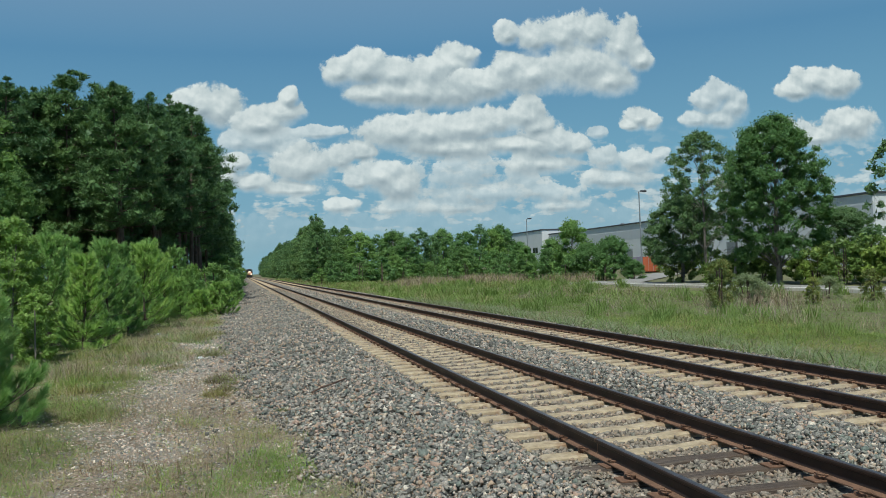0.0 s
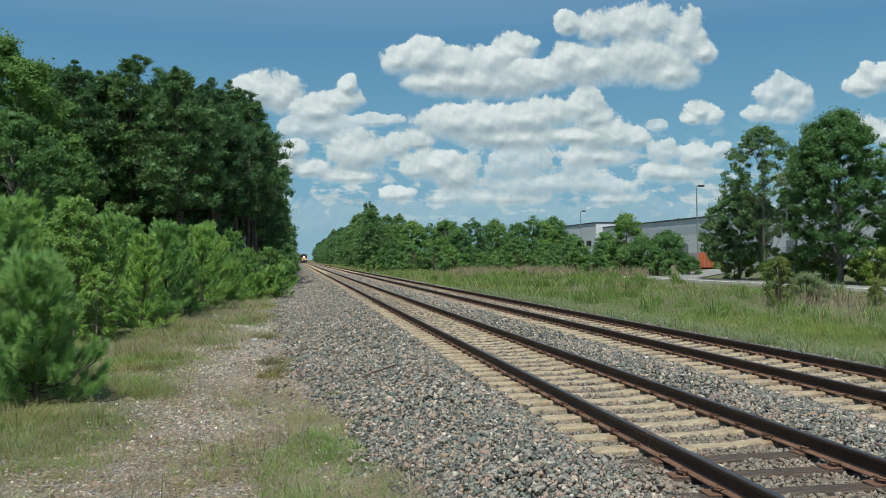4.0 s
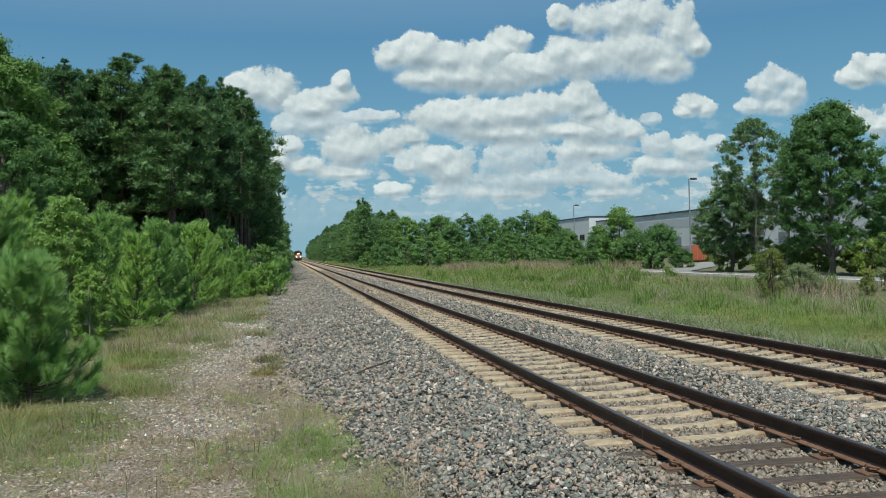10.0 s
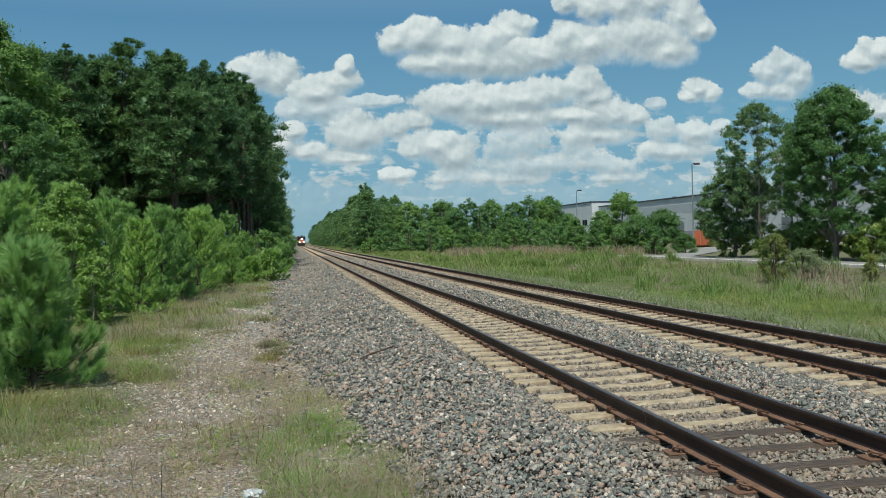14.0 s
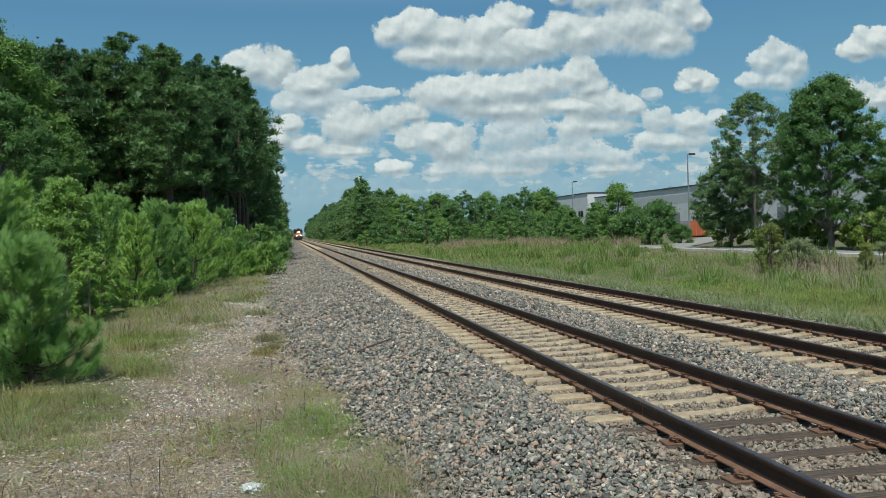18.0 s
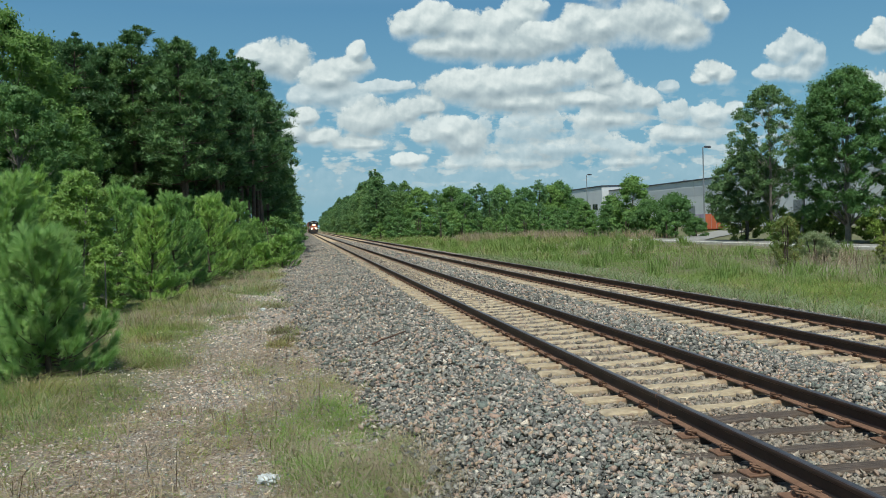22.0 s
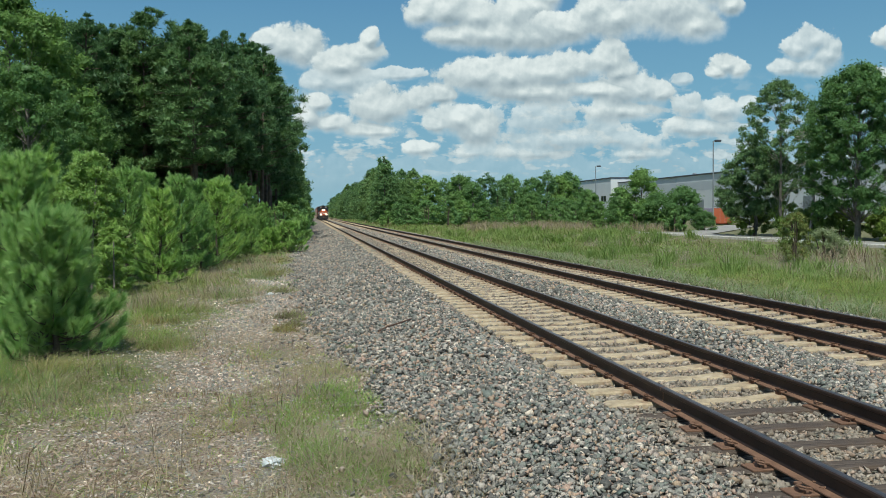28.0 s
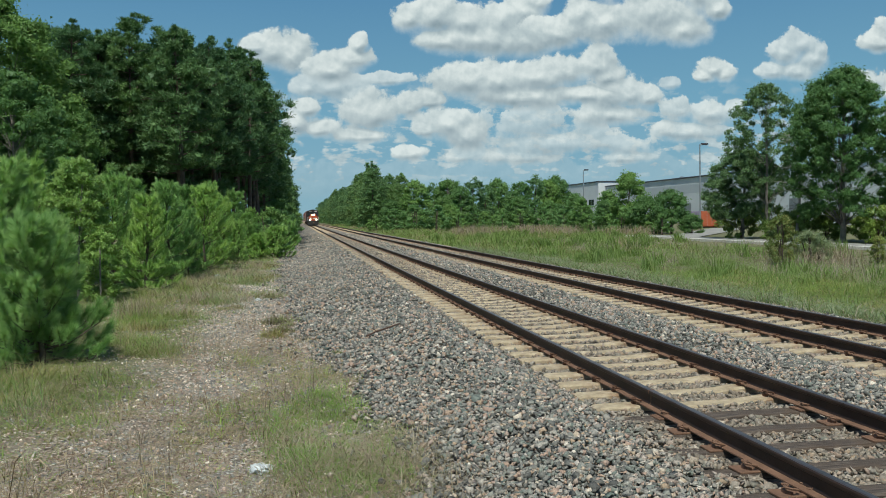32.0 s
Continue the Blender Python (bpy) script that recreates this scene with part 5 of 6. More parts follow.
def build_far_side():
    rng = np.random.default_rng(15)
    # two large trees behind the road
    big = broadleaf(141, 11.9, 3.95, "large_oak", "large dense dark green oak behind the road", M_LEAF, M_BARK_GREY, 460, 130, 0.14, 0.16, 0.22, puff=0.16)
    plant(big, [(37.9, 56.3, 1.0)], rng)
    airy = broadleaf(143, 12.2, 3.2, "sparse_pine", "thin half-bare tree with dull green foliage", M_LEAF_GREY, M_BARK_GREY, 210, 90, 0.14, 0.3, 0.12, fill=2, puff=0.17)
    plant(airy, [(37.4, 65.5, 1.0)], rng)
    skirt = broadleaf(145, 7.4, 3.3, "spreading_tree", "low spreading dull green tree behind the road", M_LEAF_GREY, M_BARK_GREY, 280, 110, 0.14, 0.24, 0.14, puff=0.18)
    plant(skirt, [(37.7, 70.0, 1.0), (44.2, 57.5, 0.72)], rng)
    bare = broadleaf(147, 9.0, 1.6, "half_bare_tree", "half-bare slim tree with few leaves", M_LEAF_GREY, M_BARK_GREY, 34, 34, 0.24, 0.3, 0.1, gap=1.3, fill=0)
    plant(bare, [(41.2, 49.0, 1.05)], rng)
    # a dead tree between them, bare grey limbs and twigs
    dead = thing("dead_tree", "bare grey dead tree with drooping branches and twigs", "tree")
    z = np.linspace(-0.3, 9.2, 8)
    spine = [np.array([0.25 * math.sin(h * 0.5), 0.2 * math.cos(h * 0.4), h]) for h in z]
    child("trunk", tubes_mesh("trunk", [tube(spine, [0.12 * (1 - h / 10) + 0.012 for h in z], 7)], M_DEADWOOD), dead)
    limbs = []
    for _ in range(46):
        k = rng.integers(2, 7)
        a, r = rng.uniform(0, 6.3), rng.uniform(0.7, 2.6) * (1.15 - k / 9)
        end = spine[k] + np.array([math.cos(a) * r, math.sin(a) * r, rng.uniform(-0.5, 0.9)])
        pts = curve(spine[k], end, 0.12 * r, 4)
        limbs.append(tube(pts, [0.035, 0.024, 0.016, 0.006], 4))
        for _ in range(7):
            p = pts[rng.integers(1, 4)]
            limbs.append(tube([p, p + np.array([math.cos(a), math.sin(a), 0]) * rng.uniform(0, 0.3) + rng.normal(0, 0.28, 3)], [0.012, 0.004], 3))
    child("branching", tubes_mesh("branching", limbs, M_DEADWOOD), dead)
    dead.matrix_basis = pose(37.0, 60.6, -0.3)
    # hedge and bushes under them
    bush = broadleaf(151, 3.0, 1.9, "hedge_bush", "rounded green bush behind the road", M_LEAF_LIGHT, M_BARK, 50, 70, 0.20, 0.03, 0.04, stems=3, group="bushes behind the road", category="bush")
    plant(bush, [(39.5, 51.5, 0.95), (41.0, 50.0, 1.05), (40.6, 47.6, 1.0), (41.8, 45.5, 1.1), (40.9, 43.2, 0.95), (39.0, 53.6, 0.8), (37.8, 60.5, 0.85), (37.9, 71.0, 0.75), (38.4, 59.0, 0.8), (37.7, 62.5, 0.7), (38.2, 65.6, 0.85), (39.6, 55.4, 0.75), (54.6, 114.5, 0.42), (56.4, 117.5, 0.36), (60.5, 119.0, 0.4)], rng)
    dark = broadleaf(153, 4.6, 2.6, "round_tree", "rounded dark green tree at the edge of the yard", M_LEAF, M_BARK, 80, 100, 0.22, 0.0, 0.08, stems=2, group="trees along the yard", puff=0.36)
    plant(dark, [(41.2, 92.0, 0.97), (39.8, 96.0, 0.85), (41.9, 89.0, 0.42)], rng)
    mid = broadleaf(155, 7.0, 2.2, "leafy_tree", "leafy mid-green tree with an open top", M_BELT, M_BARK_GREY, 100, 110, 0.20, 0.0, 0.1, group="trees along the yard", puff=0.36)
    plant(mid, [(39.3, 101.0, 1.0), (39.5, 108.0, 0.72), (38.0, 114.0, 0.62), (40.5, 125, 0.75), (37.5, 104, 0.55)], rng)
    belt = broadleaf(157, 9.5, 3.2, "belt_tree", "green tree in the belt at the end of the field", M_BELT, M_BARK_GREY, 130, 52, 0.27, 0.0, 0.14, group="tree belt at the end of the field", puff=0.3)
    open_top = broadleaf(164, 9.5, 2.3, "belt_tree", "slim open-crowned pine in the belt behind the field", M_NEEDLE_HAZED, M_BARK, 46, 60, 0.26, 0.3, 0.16, group="tree belt at the end of the field", puff=0.32, fill=3)
    round_top = broadleaf(166, 9.5, 3.9, "belt_tree", "broad dark green tree in the belt behind the field", M_LEAF, M_BARK_GREY, 140, 54, 0.27, 0.02, 0.16, group="tree belt at the end of the field", puff=0.3)
    spots = []
    for u, v in ((.135, .046), (.155, .043), (.172, .046), (.188, .038), (.203, .049), (.216, .040), (.232, .047), (.245, .036), (.258, .043), (.275, .052), (.289, .045), (.303, .050)):
        y = 165 + 18 * math.sin(u * 90)
        spots.append((u * y, y, (v * y + 2.2) / 10.4))
    spots += [(u * 150, 150 + 8 * math.sin(i * 2.1), 0.42 + 0.12 * math.sin(i * 1.3)) for i, u in enumerate(np.arange(0.10, 0.33, 0.013))]
    spots += [(u * 260, 260, 0.86 + 0.22 * math.sin(u * 310) + 0.1 * math.sin(u * 77)) for u in np.arange(0.085, 0.40, 0.016)]
    spots.sort(key=lambda s: math.sin(s[0] * 12.9 + s[1] * 4.1))
    for i, p in enumerate((belt, round_top, belt, open_top)):
        plant(p, spots[i::4], rng, i != 2)
    fill = broadleaf(158, 3.6, 2.4, "belt_bush", "low green scrub under the tree belt", M_BELT, M_BARK, 26, 44, 0.34, 0.0, 0.05, stems=3, group="scrub under the tree belt", category="bush")
    plant(fill, [(u * y, y, 0.75 + 0.35 * math.sin(i * 2.3)) for i, (u, y) in enumerate([(0.088 + 0.0078 * k, 150 + 14 * math.sin(k * 1.9)) for k in range(31)])], rng)
    plant(fill, [(39 + 1.5 * math.sin(k * 2), 90 + k * 4.2, 0.6 + 0.2 * math.sin(k)) for k in range(9)], rng, False)
    red = broadleaf(159, 2.3, 0.75, "turning_sapling", "sapling with yellow-green and reddish leaves in the grass", M_LEAF_RED, M_BARK, 84, 44, 0.075, 0.0, 0.02, stems=4, puff=0.3, fill=3, category="sapling")
    plant(red, [(20.6, 35.0, 0.9), (24.5, 34.0, 0.5), (27.2, 33.5, 0.62)], rng)
    scrub = broadleaf(161, 1.7, 1.1, "field_bush", "low dull green bush in the grass", M_VERGE, M_BARK, 70, 60, 0.06, 0.0, 0.02, stems=4, group="bushes in the field", category="bush", puff=0.3, fill=3)
    plant(scrub, [(22.4, 35.8, 0.8), (23.4, 36.5, 0.62), (21.5, 36.8, 0.5), (27.5, 37.0, 0.6), (29.5, 34, 0.5)], rng)


build_far_side()


# ---- the yard across the field ----
def build_yard():
    # road along the field, with a pale kerb, and the drive into the yard
    road = structure("road", np_mesh("road", [(32.2, -200, -0.235), (36.6, -200, -0.235), (36.6, 86, -0.235), (32.2, 86, -0.235)], [(np.array([[0, 1, 2, 3]]), 0)], [M_ASPHALT]), "pale worn concrete road along the field", "road")
    bm = bmesh.new()
    box(bm, 31.9, 32.2, -200, 86, -0.4, -0.10, bevel=0.03)
    part("kerb", bm, M_KERB, road, "pale concrete kerb")
    structure("driveway", np_mesh("driveway", [(36.6, 76, -0.23), (36.6, 83, -0.23), (59, 118, -0.23), (59, 109, -0.23)], [(np.array([[3, 2, 1, 0]]), 0)], [M_ASPHALT]), "pale concrete driveway into the yard", "driveway")
    # the long warehouse
    X0, X1, Y0, Y1, TOP = 85.0, 150.0, 104.0, 300.0, 9.9
    hall = thing("warehouse", "long pale grey metal-clad warehouse with a dark roof edge", "building", (0, 0, 0))
    step = 7.0
    y = Y0
    while y < Y1:
        bm = a_box(X0, X0 + 0.3, y + 0.03, min(y + step, Y1) - 0.03, -0.4, 6.3)
        part("wall_panel", bm, M_WALL, hall)
        part("wall_panel", a_box(X0 - 0.02, X0 + 0.3, y + 0.03, min(y + step, Y1) - 0.03, 6.3, 8.2), M_WALL_BAND, hall, "mid-grey upper wall panel")
        part("wall_panel", a_box(X0, X0 + 0.3, y + 0.03, min(y + step, Y1) - 0.03, 8.2, TOP - 0.3), M_WALL, hall)
        y += step
    x = X0 + 0.3
    while x < X1:
        part("wall_panel", a_box(x + 0.03, min(x + step, X1) - 0.03, Y0, Y0 + 0.3, -0.4, TOP - 0.3), M_WALL, hall)
        x += step
    part("wall_back", a_box(X0 + 0.3, X1, Y0 + 0.3, Y1, -0.4, TOP - 0.4), M_WALL_BAND, hall)
    part("roof_edge", a_box(X0 - 0.25, X1 + 0.2, Y0 - 0.25, Y1 + 0.2, TOP - 0.3, TOP, bevel=0.05), M_ROOF, hall, "dark metal roof edge")
    # the taller entrance block
    part("entrance_block", a_box(X0 - 2.2, X0 + 6, 234, 262, -0.4, 11.0, bevel=0.05), M_WALL, hall, "pale entrance block with a parapet")
    part("parapet", a_box(X0 - 2.4, X0 + 6.2, 233.8, 262.2, 11.0, 11.3, bevel=0.04), M_ROOF, hall, "dark metal coping")
    for yy in (240, 246, 252, 258):
        w = part("window", a_box(X0 - 2.26, X0 - 2.15, yy - 2, yy + 2, 4.6, 6.2), M_WINDOW, hall, "dark office window")
        part("window_frame", a_box(X0 - 2.3, X0 - 2.2, yy - 0.06, yy + 0.06, 4.6, 6.2), M_STEEL, w)
    for yy in np.arange(112, 232, 14.0):
        d = part("dock_door", a_box(X0 - 0.08, X0 - 0.02, yy - 1.6, yy + 1.6, 0.6, 4.2, bevel=0.01), M_STEEL, hall, "pale roller door over a loading dock")
        part("wall_lamp", a_box(X0 - 0.2, X0 - 0.05, yy + 2.6, yy + 3.3, 5.4, 5.7, bevel=0.05), M_STEEL, hall, "box lamp on the wall")
    for k, yy in enumerate((128, 150, 171, 196)):
        part("roof_vent", a_rod((X0 + 5, yy, TOP), (X0 + 5, yy, TOP + 0.7), 0.55, 0.45, sides=12), M_STEEL, hall, "round roof vent")
    # lamp posts
    def lamp_post():
        root = thing("lamp_post", "tall slim grey lamp post with a box lamp", "lamp post", group="lamp posts in the yard")
        part("pole", a_rod((0, 0, -0.3), (0, 0, 12.1), 0.13, 0.08, sides=10), M_STEEL, root)
        part("arm", a_rod((0, 0, 12.0), (0.9, 0, 12.15), 0.05, sides=8), M_STEEL, root)
        part("lamp_head", a_box(0.25, 1.15, -0.25, 0.25, 12.0, 12.28, bevel=0.05), M_ROOF, root, "dark box lamp head")
        part("base", a_rod((0, 0, -0.3), (0, 0, 0.55), 0.32, sides=12), M_KERB, root, "concrete post base")
        return root
    post = lamp_post()
    post.matrix_basis = pose(57.6, 119.3, -0.25)
    copy_thing(post, pose(62.7, 187, -0.25))
    # containers behind the fence
    def container(name, label, mat, at, turn):
        root = thing(name, label, "container", at, turn=turn)
        part("shell", a_box(-1.22, 1.22, 0.0, 6.0, 0.15, 2.5, bevel=0.03), mat, root)
        for i in range(20):
            for s in (-1, 1):
                part("rib", a_box(s * 1.22 - 0.03, s * 1.22 + 0.03, 0.1 + i * 0.3, 0.24 + i * 0.3, 0.3, 2.4), mat, root)
        for s in (-1, 1):
            part("end_door", a_box(s * 0.61 - 0.55, s * 0.61 + 0.55, -0.05, 0.0, 0.25, 2.4, bevel=0.01), mat, root)
            part("corner_post", a_box(s * 1.2 - 0.08, s * 1.2 + 0.08, -0.07, 0.06, 0, 2.55), mat, root)
            part("lock_rod", a_rod((s * 0.35, -0.08, 0.3), (s * 0.35, -0.08, 2.35), 0.025, sides=6), M_STEEL, root, "galvanised lock rod")
            part("skid", a_box(-1.1, 1.1, 3 + s * 2.4 - 0.2, 3 + s * 2.4 + 0.2, -0.02, 0.15), M_TRAIN_BLACK, root)
    container("orange_container", "orange steel container behind the fence", M_ORANGE_BOX, (61.35, 124.0, -0.3), -26)
    container("violet_container", "dull violet steel container beside the orange one", M_VIOLET_BOX, (58.75, 124.8, -0.3), -26)
    # chain-link fence: posts, top rail and fine wires
    fence = thing("fence", "galvanised wire fence round the yard", "fence", (0, 0, 0))
    for i in range(16):
        part("post", a_rod((66.0, 112 + i * 3, -0.4), (66.0, 112 + i * 3, 1.8), 0.04, sides=6), M_STEEL, fence)
    for z in (0.2, 0.9, 1.75):
        part("wire", a_rod((66.0, 112, z), (66.0, 157, z), 0.02, sides=5), M_STEEL, fence)


build_yard()


# ---- the train ----
def wheelset(root, y, mat=M_TRAIN_BLACK):
    w = part("wheelset", a_rod((-0.9, y, 0.5), (0.9, y, 0.5), 0.09, sides=10), mat, root)
    for s in (-1, 1):
        part("wheel", a_rod((s * 0.68, y, 0.5), (s * 0.82, y, 0.5), 0.5, sides=20), M_RUST, w)


def locomotive():
    """A road diesel: the cab end looks down the line towards the camera (-y)."""
    root = thing("locomotive", "orange and white diesel locomotive with lit headlamps", "locomotive")
    part("underframe", a_box(-1.5, 1.5, 0.3, 21.5, 1.05, 1.45, bevel=0.05), M_TRAIN_BLACK, root)
    bm = bmesh.new()
    prism(bm, [(-1.5, 1.25), (1.5, 1.25), (1.35, 0.25), (0.5, 0.14), (-0.5, 0.14), (-1.35, 0.25)], 'y', 0.0, 0.35)
    part("pilot", bm, M_TRAIN_BLACK, root, "black snow-plough pilot")
    bm = bmesh.new()
    prism(bm, [(-0.82, 1.45), (0.82, 1.45), (0.82, 3.0), (0.62, 3.3), (-0.62, 3.3), (-0.82, 3.0)], 'y', 0.75, 2.6)
    nose = part("nose", bm, M_TRAIN_ORANGE, root, "orange short hood")
    part("nose_stripe", a_box(-0.80, 0.80, 0.735, 0.75, 1.95, 2.20), M_TRAIN_WHITE, nose, "white stripe")
    part("nose_door", a_box(-0.5, -0.12, 0.72, 0.75, 1.5, 2.65), M_TRAIN_ORANGE, nose)
    bm = bmesh.new()
    prism(bm, [(-1.52, 1.45), (1.52, 1.45), (1.52, 3.75), (1.15, 4.25), (0.5, 4.42), (-0.5, 4.42), (-1.15, 4.25), (-1.52, 3.75)], 'y', 2.4, 5.2)
    cab = part("cab", bm, M_TRAIN_BLACK, root, "dark cab above the orange nose")
    bm = bmesh.new()
    prism(bm, [(-1.56, 3.78), (-1.17, 4.30), (-0.5, 4.47), (0.5, 4.47), (1.17, 4.30), (1.56, 3.78), (1.15, 4.22), (0.5, 4.38), (-0.5, 4.38), (-1.15, 4.22)], 'y', 2.2, 5.3)
    part("cab_roof", bm, M_TRAIN_BLACK, cab, "black cab roof")
    for s in (-1, 1):
        part("windscreen", a_box(s * 0.12, s * 0.72, 2.37, 2.40, 3.32, 3.80, bevel=0.01), M_WINDOW, cab, "dark windscreen")
        part("side_windscreen", a_box(s * 0.86, s * 1.40, 2.37, 2.40, 2.9, 3.65, bevel=0.01), M_WINDOW, cab, "dark windscreen")
        part("side_window", a_box(s * 1.52, s * 1.545, 3.2, 4.5, 2.95, 3.65), M_WINDOW, cab, "dark side window")
        part("number_board", a_box(s * 0.42, s * 1.0, 2.30, 2.40, 3.92, 4.14, bevel=0.01), M_TRAIN_WHITE, cab, "white board with a dark bar")
        part("board_bar", a_box(s * 0.52, s * 0.9, 2.285, 2.30, 3.99, 4.07), M_TRAIN_BLACK, cab)
        part("white_panel", a_box(s * 0.86, s * 1.2, 2.365, 2.40, 1.5, 2.75), M_TRAIN_ORANGE, cab, "orange cab front panel")
    part("window_band", a_box(-1.5, 1.5, 2.385, 2.40, 2.86, 3.86), M_TRAIN_BLACK, cab, "black band round the windscreens")
    lamps = part("headlamp_housing", a_box(-0.5, 0.5, 0.66, 0.80, 2.79, 3.31, bevel=0.03), M_TRAIN_BLACK, nose, "headlamp housing in the nose")
    for s in (-1, 1):
        # lit lenses oversized: the glare round the lamps is put into their shape
        part("headlamp", a_rod((s * 0.24, 0.60, 3.05), (s * 0.24, 0.67, 3.05), 0.235, sides=14), M_LAMP, lamps, "lit headlamp")
        d = part("ditch_light_housing", a_box(s * 0.86 - 0.28, s * 0.86 + 0.28, 0.05, 0.3, 1.44, 2.0, bevel=0.03), M_TRAIN_BLACK, root, "ditch light housing")
        part("ditch_light", a_rod((s * 0.86, 0.0, 1.72), (s * 0.86, 0.06, 1.72), 0.25, sides=14), M_LAMP, d, "lit ditch light")
    bm = bmesh.new()
    prism(bm, [(-0.92, 1.45), (0.92, 1.45), (0.92, 3.75), (0.6, 4.25), (-0.6, 4.25), (-0.92, 3.75)], 'y', 5.2, 20.2)
    hood = part("long_hood", bm, M_TRAIN_ORANGE, root, "orange engine hood")
    for i in range(10):
        part("hood_door", a_box(-0.945, -0.92, 5.8 + i * 1.4, 7.0 + i * 1.4, 1.7, 3.5), M_TRAIN_ORANGE, hood)
        part("hood_door", a_box(0.92, 0.945, 5.8 + i * 1.4, 7.0 + i * 1.4, 1.7, 3.5), M_TRAIN_ORANGE, hood)
    part("radiator", a_box(-1.45, 1.45, 16.2, 20.0, 3.55, 4.4, bevel=0.12), M_TRAIN_BLACK, root, "dark flared radiator")
    part("exhaust", a_box(-0.35, 0.35, 10, 11.2, 4.25, 4.65, bevel=0.04), M_TRAIN_BLACK, root)
    for i in range(3):
        part("air_horn", a_rod((-0.1 + i * 0.12, 3.2, 4.52), (-0.1 + i * 0.12, 3.6, 4.55), 0.05, 0.03, sides=8), M_TRAIN_BLACK, root)
    part("fuel_tank", a_box(-1.35, 1.35, 7.8, 13.4, 0.35, 1.1, bevel=0.15), M_TRAIN_BLACK, root)
    for y in (1.9, 3.6, 5.3, 15.8, 17.5, 19.2):
        wheelset(root, y)
    for y in (1.2, 15.1):
        for s in (-1, 1):
            part("truck_frame", a_box(s * 0.95, s * 1.15, y, y + 4.8, 0.38, 0.78, bevel=0.06), M_TRAIN_BLACK, root)
    part("coupler", a_box(-0.16, 0.16, -0.55, 0.1, 0.72, 1.02, bevel=0.05), M_RUST, root, "rusty knuckle coupler")
    for s in (-1, 1):
        for y in (0.4, 1.5, 2.3):
            part("handrail_post", a_rod((s * 1.42, y, 1.45), (s * 1.42, y, 2.5), 0.025, sides=6), M_TRAIN_WHITE, root, "white handrail post")
        part("handrail", a_rod((s * 1.42, 0.4, 2.5), (s * 1.42, 2.3, 2.5), 0.025, sides=6), M_TRAIN_WHITE, root, "white handrail")
        part("handrail", a_rod((s * 1.42, 0.38, 2.4), (s * 0.35, 0.38, 2.4), 0.025, sides=6), M_TRAIN_WHITE, root, "white handrail")
        for z in (0.45, 0.75, 1.05):
            part("step", a_box(s * 1.15, s * 1.5, 0.36, 0.85, z, z + 0.04), M_TRAIN_BLACK, root)
    return root


def boxcar(mat, label):
    root = thing("boxcar", label, "freight car", group="freight cars")
    bm = bmesh.new()
    prism(bm, [(-1.55, 1.1), (1.55, 1.1), (1.55, 4.5), (0.0, 4.75), (-1.55, 4.5)], 'y', 0.6, 16.6)
    body = part("body", bm, mat, root)
    for i in range(12):
        for s in (-1, 1):
            part("rib", a_box(s * 1.55, s * 1.60, 0.9 + i * 1.35, 1.02 + i * 1.35, 1.15, 4.4), mat, body)
    for s in (-1, 1):
        part("sliding_door", a_box(s * 1.56, s * 1.63, 7.0, 10.2, 1.2, 4.3), mat, body)
        part("end_ladder", a_box(s * 1.2, s * 1.5, 0.55, 0.6, 1.2, 4.3), M_TRAIN_BLACK, body)
    part("sill", a_box(-0.3, 0.3, 0.0, 17.2, 0.8, 1.1, bevel=0.04), M_TRAIN_BLACK, root)
    for y in (2.0, 3.7, 13.5, 15.2):
        wheelset(root, y)
    return root


LOCO = locomotive()
SECOND = copy_thing(LOCO, pose(0, 0, 0))
tagged(SECOND, "orange trailing diesel locomotive coupled behind the first", group="")
CARS = [boxcar(M_BOXCAR, "dark red ribbed steel boxcar"), boxcar(M_HOPPER, "grey ribbed steel boxcar")]
CARS += [copy_thing(CARS[i % 2], pose(0, 0, 0)) for i in (0, 0, 1, 0, 1, 0)]


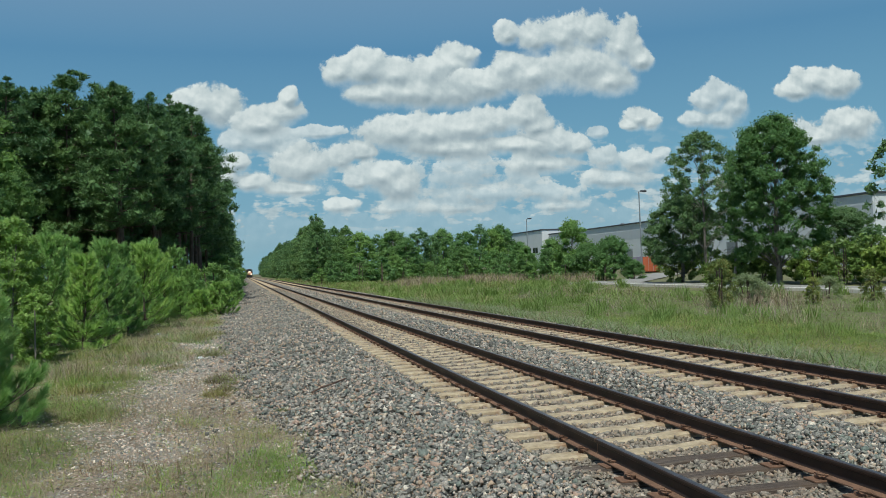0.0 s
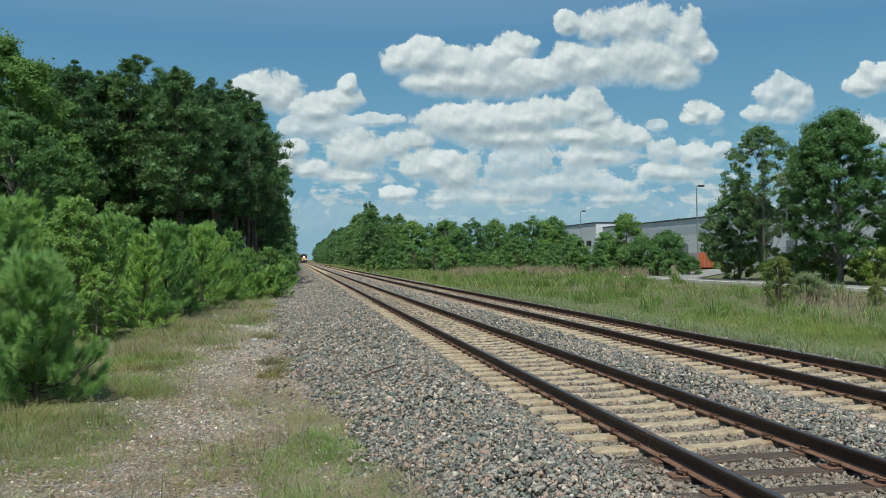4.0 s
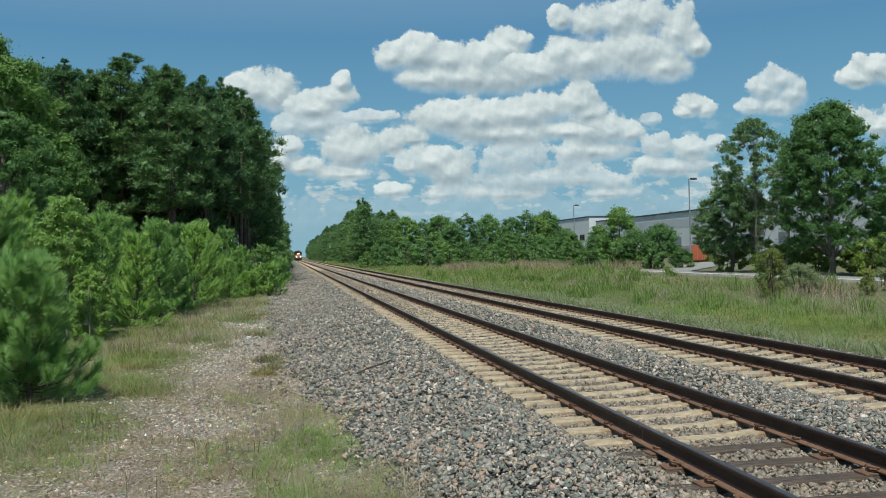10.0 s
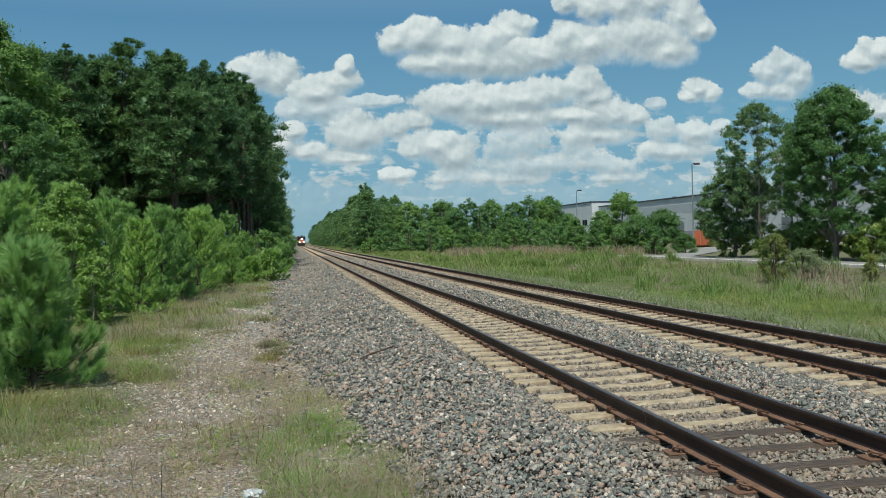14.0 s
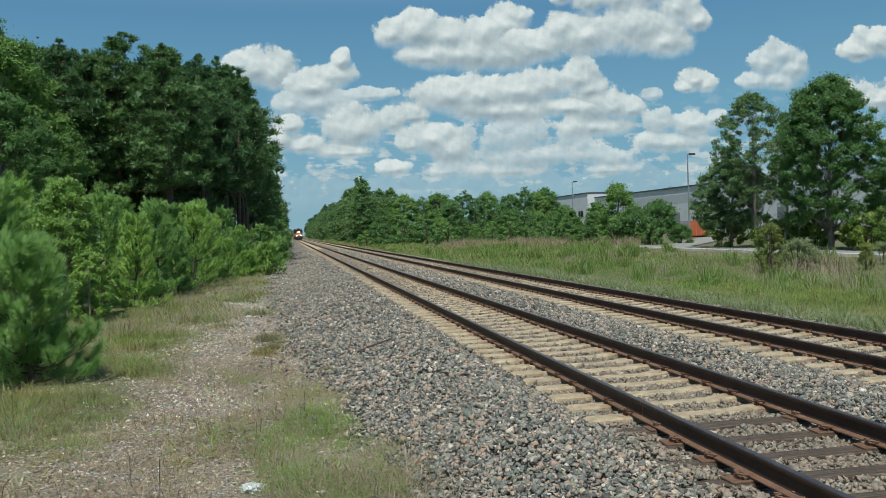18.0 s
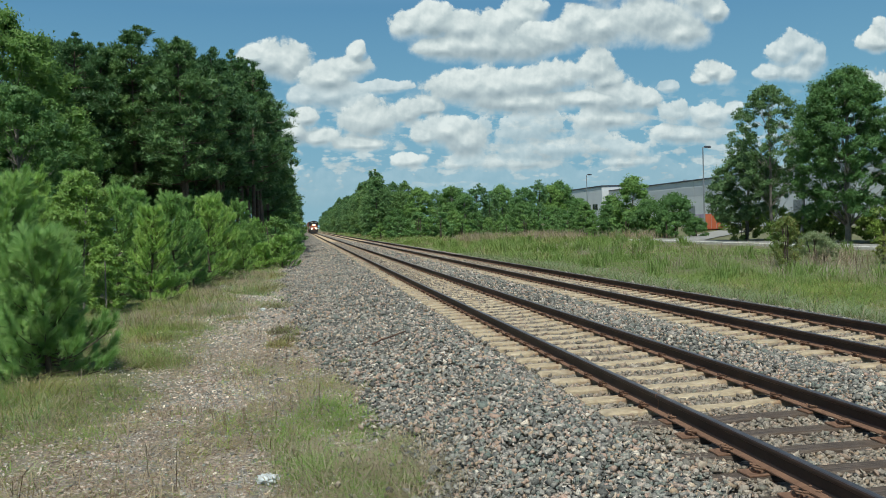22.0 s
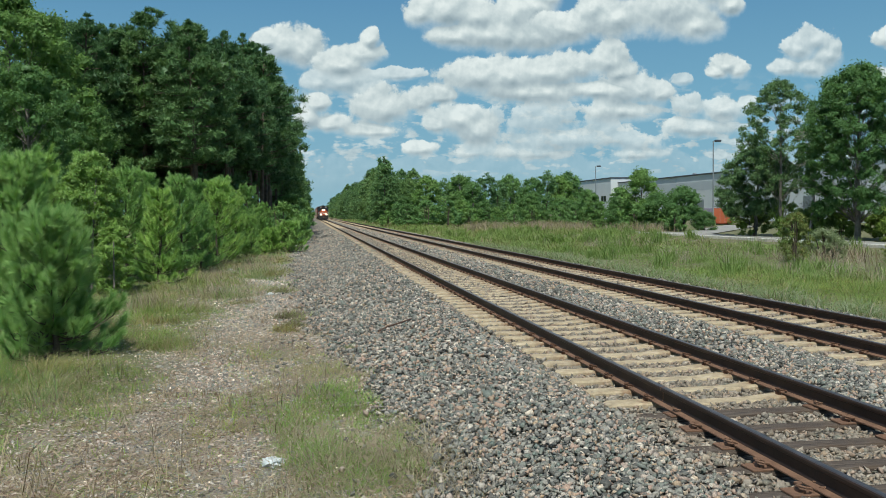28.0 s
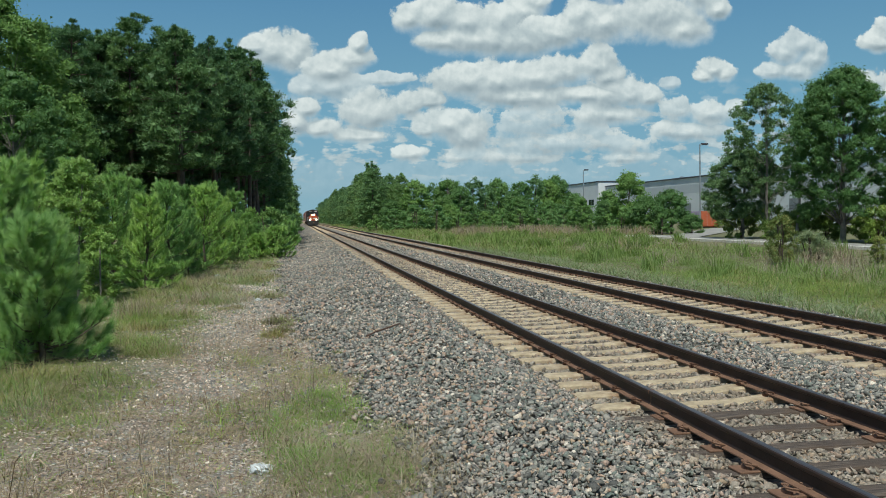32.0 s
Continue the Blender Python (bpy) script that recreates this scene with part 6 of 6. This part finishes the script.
# ---- small things on the ground ----
def build_litter():
    rng = np.random.default_rng(33)
    def bag(x, y, s, label):
        bm = bmesh.new()
        bmesh.ops.create_icosphere(bm, subdivisions=3, radius=0.1 * s)
        for v in bm.verts:
            v.co *= 1 + 0.45 * noise.noise(v.co * 22 / s + Vector((x, y, 0))) + 0.2 * noise.noise(v.co * 60 / s)
            v.co.z *= 0.45
        me = bpy.data.meshes.new("plastic_bag")
        bm.to_mesh(me)
        bm.free()
        me.materials.append(M_BAG)
        ob = tagged(new("plastic_bag", me), label, "litter")
        ob.location = (x, y, float(land(x, y)) + 0.03 * s)
    bag(-0.38, 8.0, 1.0, "crumpled white plastic bag lying in dry grass")
    bag(-3.3, 37.0, 1.1, "scrap of white plastic on the verge")
    bag(-1.15, 25.0, 0.9, "white paper scrap beside the gravel")
    stick = thing("fallen_stick", "thin reddish-brown forked stick on the ballast", "stick")
    z = 0.02
    pts = [(1.12, 15.0, z - 0.04), (1.3, 15.25, z), (1.52, 15.5, z + .02), (1.8, 15.95, z + 0.04)]
    bm = bmesh.new()
    for a, b in zip(pts, pts[1:]):
        rod(bm, a, b, 0.018, 0.014, sides=6)
    rod(bm, pts[1], (1.28, 15.6, z + 0.03), 0.01, 0.006, sides=5)
    part("branch", bm, M_STICK, stick)
    # weeds that stand singly in the gravel
    def weed_clump(x, y, spread, high, dry):
        n = 420
        bx, by = rng.normal(0, spread, n), rng.normal(0, spread, n)
        V, Q, T = blades(bx, by, high * rng.uniform(0.2, 1.0, n) * np.exp(-(bx ** 2 + by ** 2) / (4 * spread ** 2)), rng.uniform(0.005, 0.012, n), rng.uniform(0.4, 2.2, n), rng, np.zeros(n) - 0.01)
        s = rng.random(n) < dry
        me = np_mesh("weed_clump", V, [(Q[~s], 0), (T[~s], 0), (Q[s], 1), (T[s], 1)], [M_GRASS_OLIVE, M_STALK if y > 16 else M_GRASS_DRY])
        ob = tagged(new("weed_clump", me), "clump of wiry green weeds growing out of the gravel", "weed", kind="stuff")
        ob.location = (x, y, float(land(x, y)) + 0.01)
    for x, y, s, h, d in ((-0.55, 17.2, 0.16, 0.34, .3), (-0.38, 18.0, 0.14, 0.28, .4), (-0.25, 18.9, 0.12, 0.10, .1), (-0.85, 26.0, 0.3, 0.5, .3), (-1.5, 32.5, 0.4, 0.75, .2), (-1.2, 34.5, 0.35, 0.6, .3), (-0.5, 19.4, 0.22, 0.4, .5), (-1.4, 43, 0.45, 0.7, .25),
                          (0.62, 14.4, 0.05, 0.2, .2), (-2.7, 25, 0.3, 0.4, .4), (-3.4, 19.0, 0.3, 0.45, .2), (-3.9, 13.5, 0.25, 0.5, .15), (-3.3, 12.2, 0.22, 0.4, .15), (-1.7, 22.5, 0.25, 0.2, .4), (-2.6, 15.5, 0.2, 0.35, .2)):
        weed_clump(x, y, s, h, d)


build_litter()


# ---- what moves ----
def motions():
    start, speed = 477.0, 7.2

    def run(ob, back):
        walk(ob, [(t, pose(TRACK_X[0], start - speed * t + back, RAIL_TOP - 0.002)) for t in (0.0, 8.0, 16.0, 24.0, 32.0)])
    run(LOCO, 0.0)
    run(SECOND, 22.3)
    for i, car in enumerate(CARS):
        run(car, 44.6 + 17.7 * i)
    walk(clouds, [(t, pose(SKY_Y * 0.00042 * (t - 7), SKY_Y, 2)) for t in (0.0, 16.0, 32.0)])


motions()
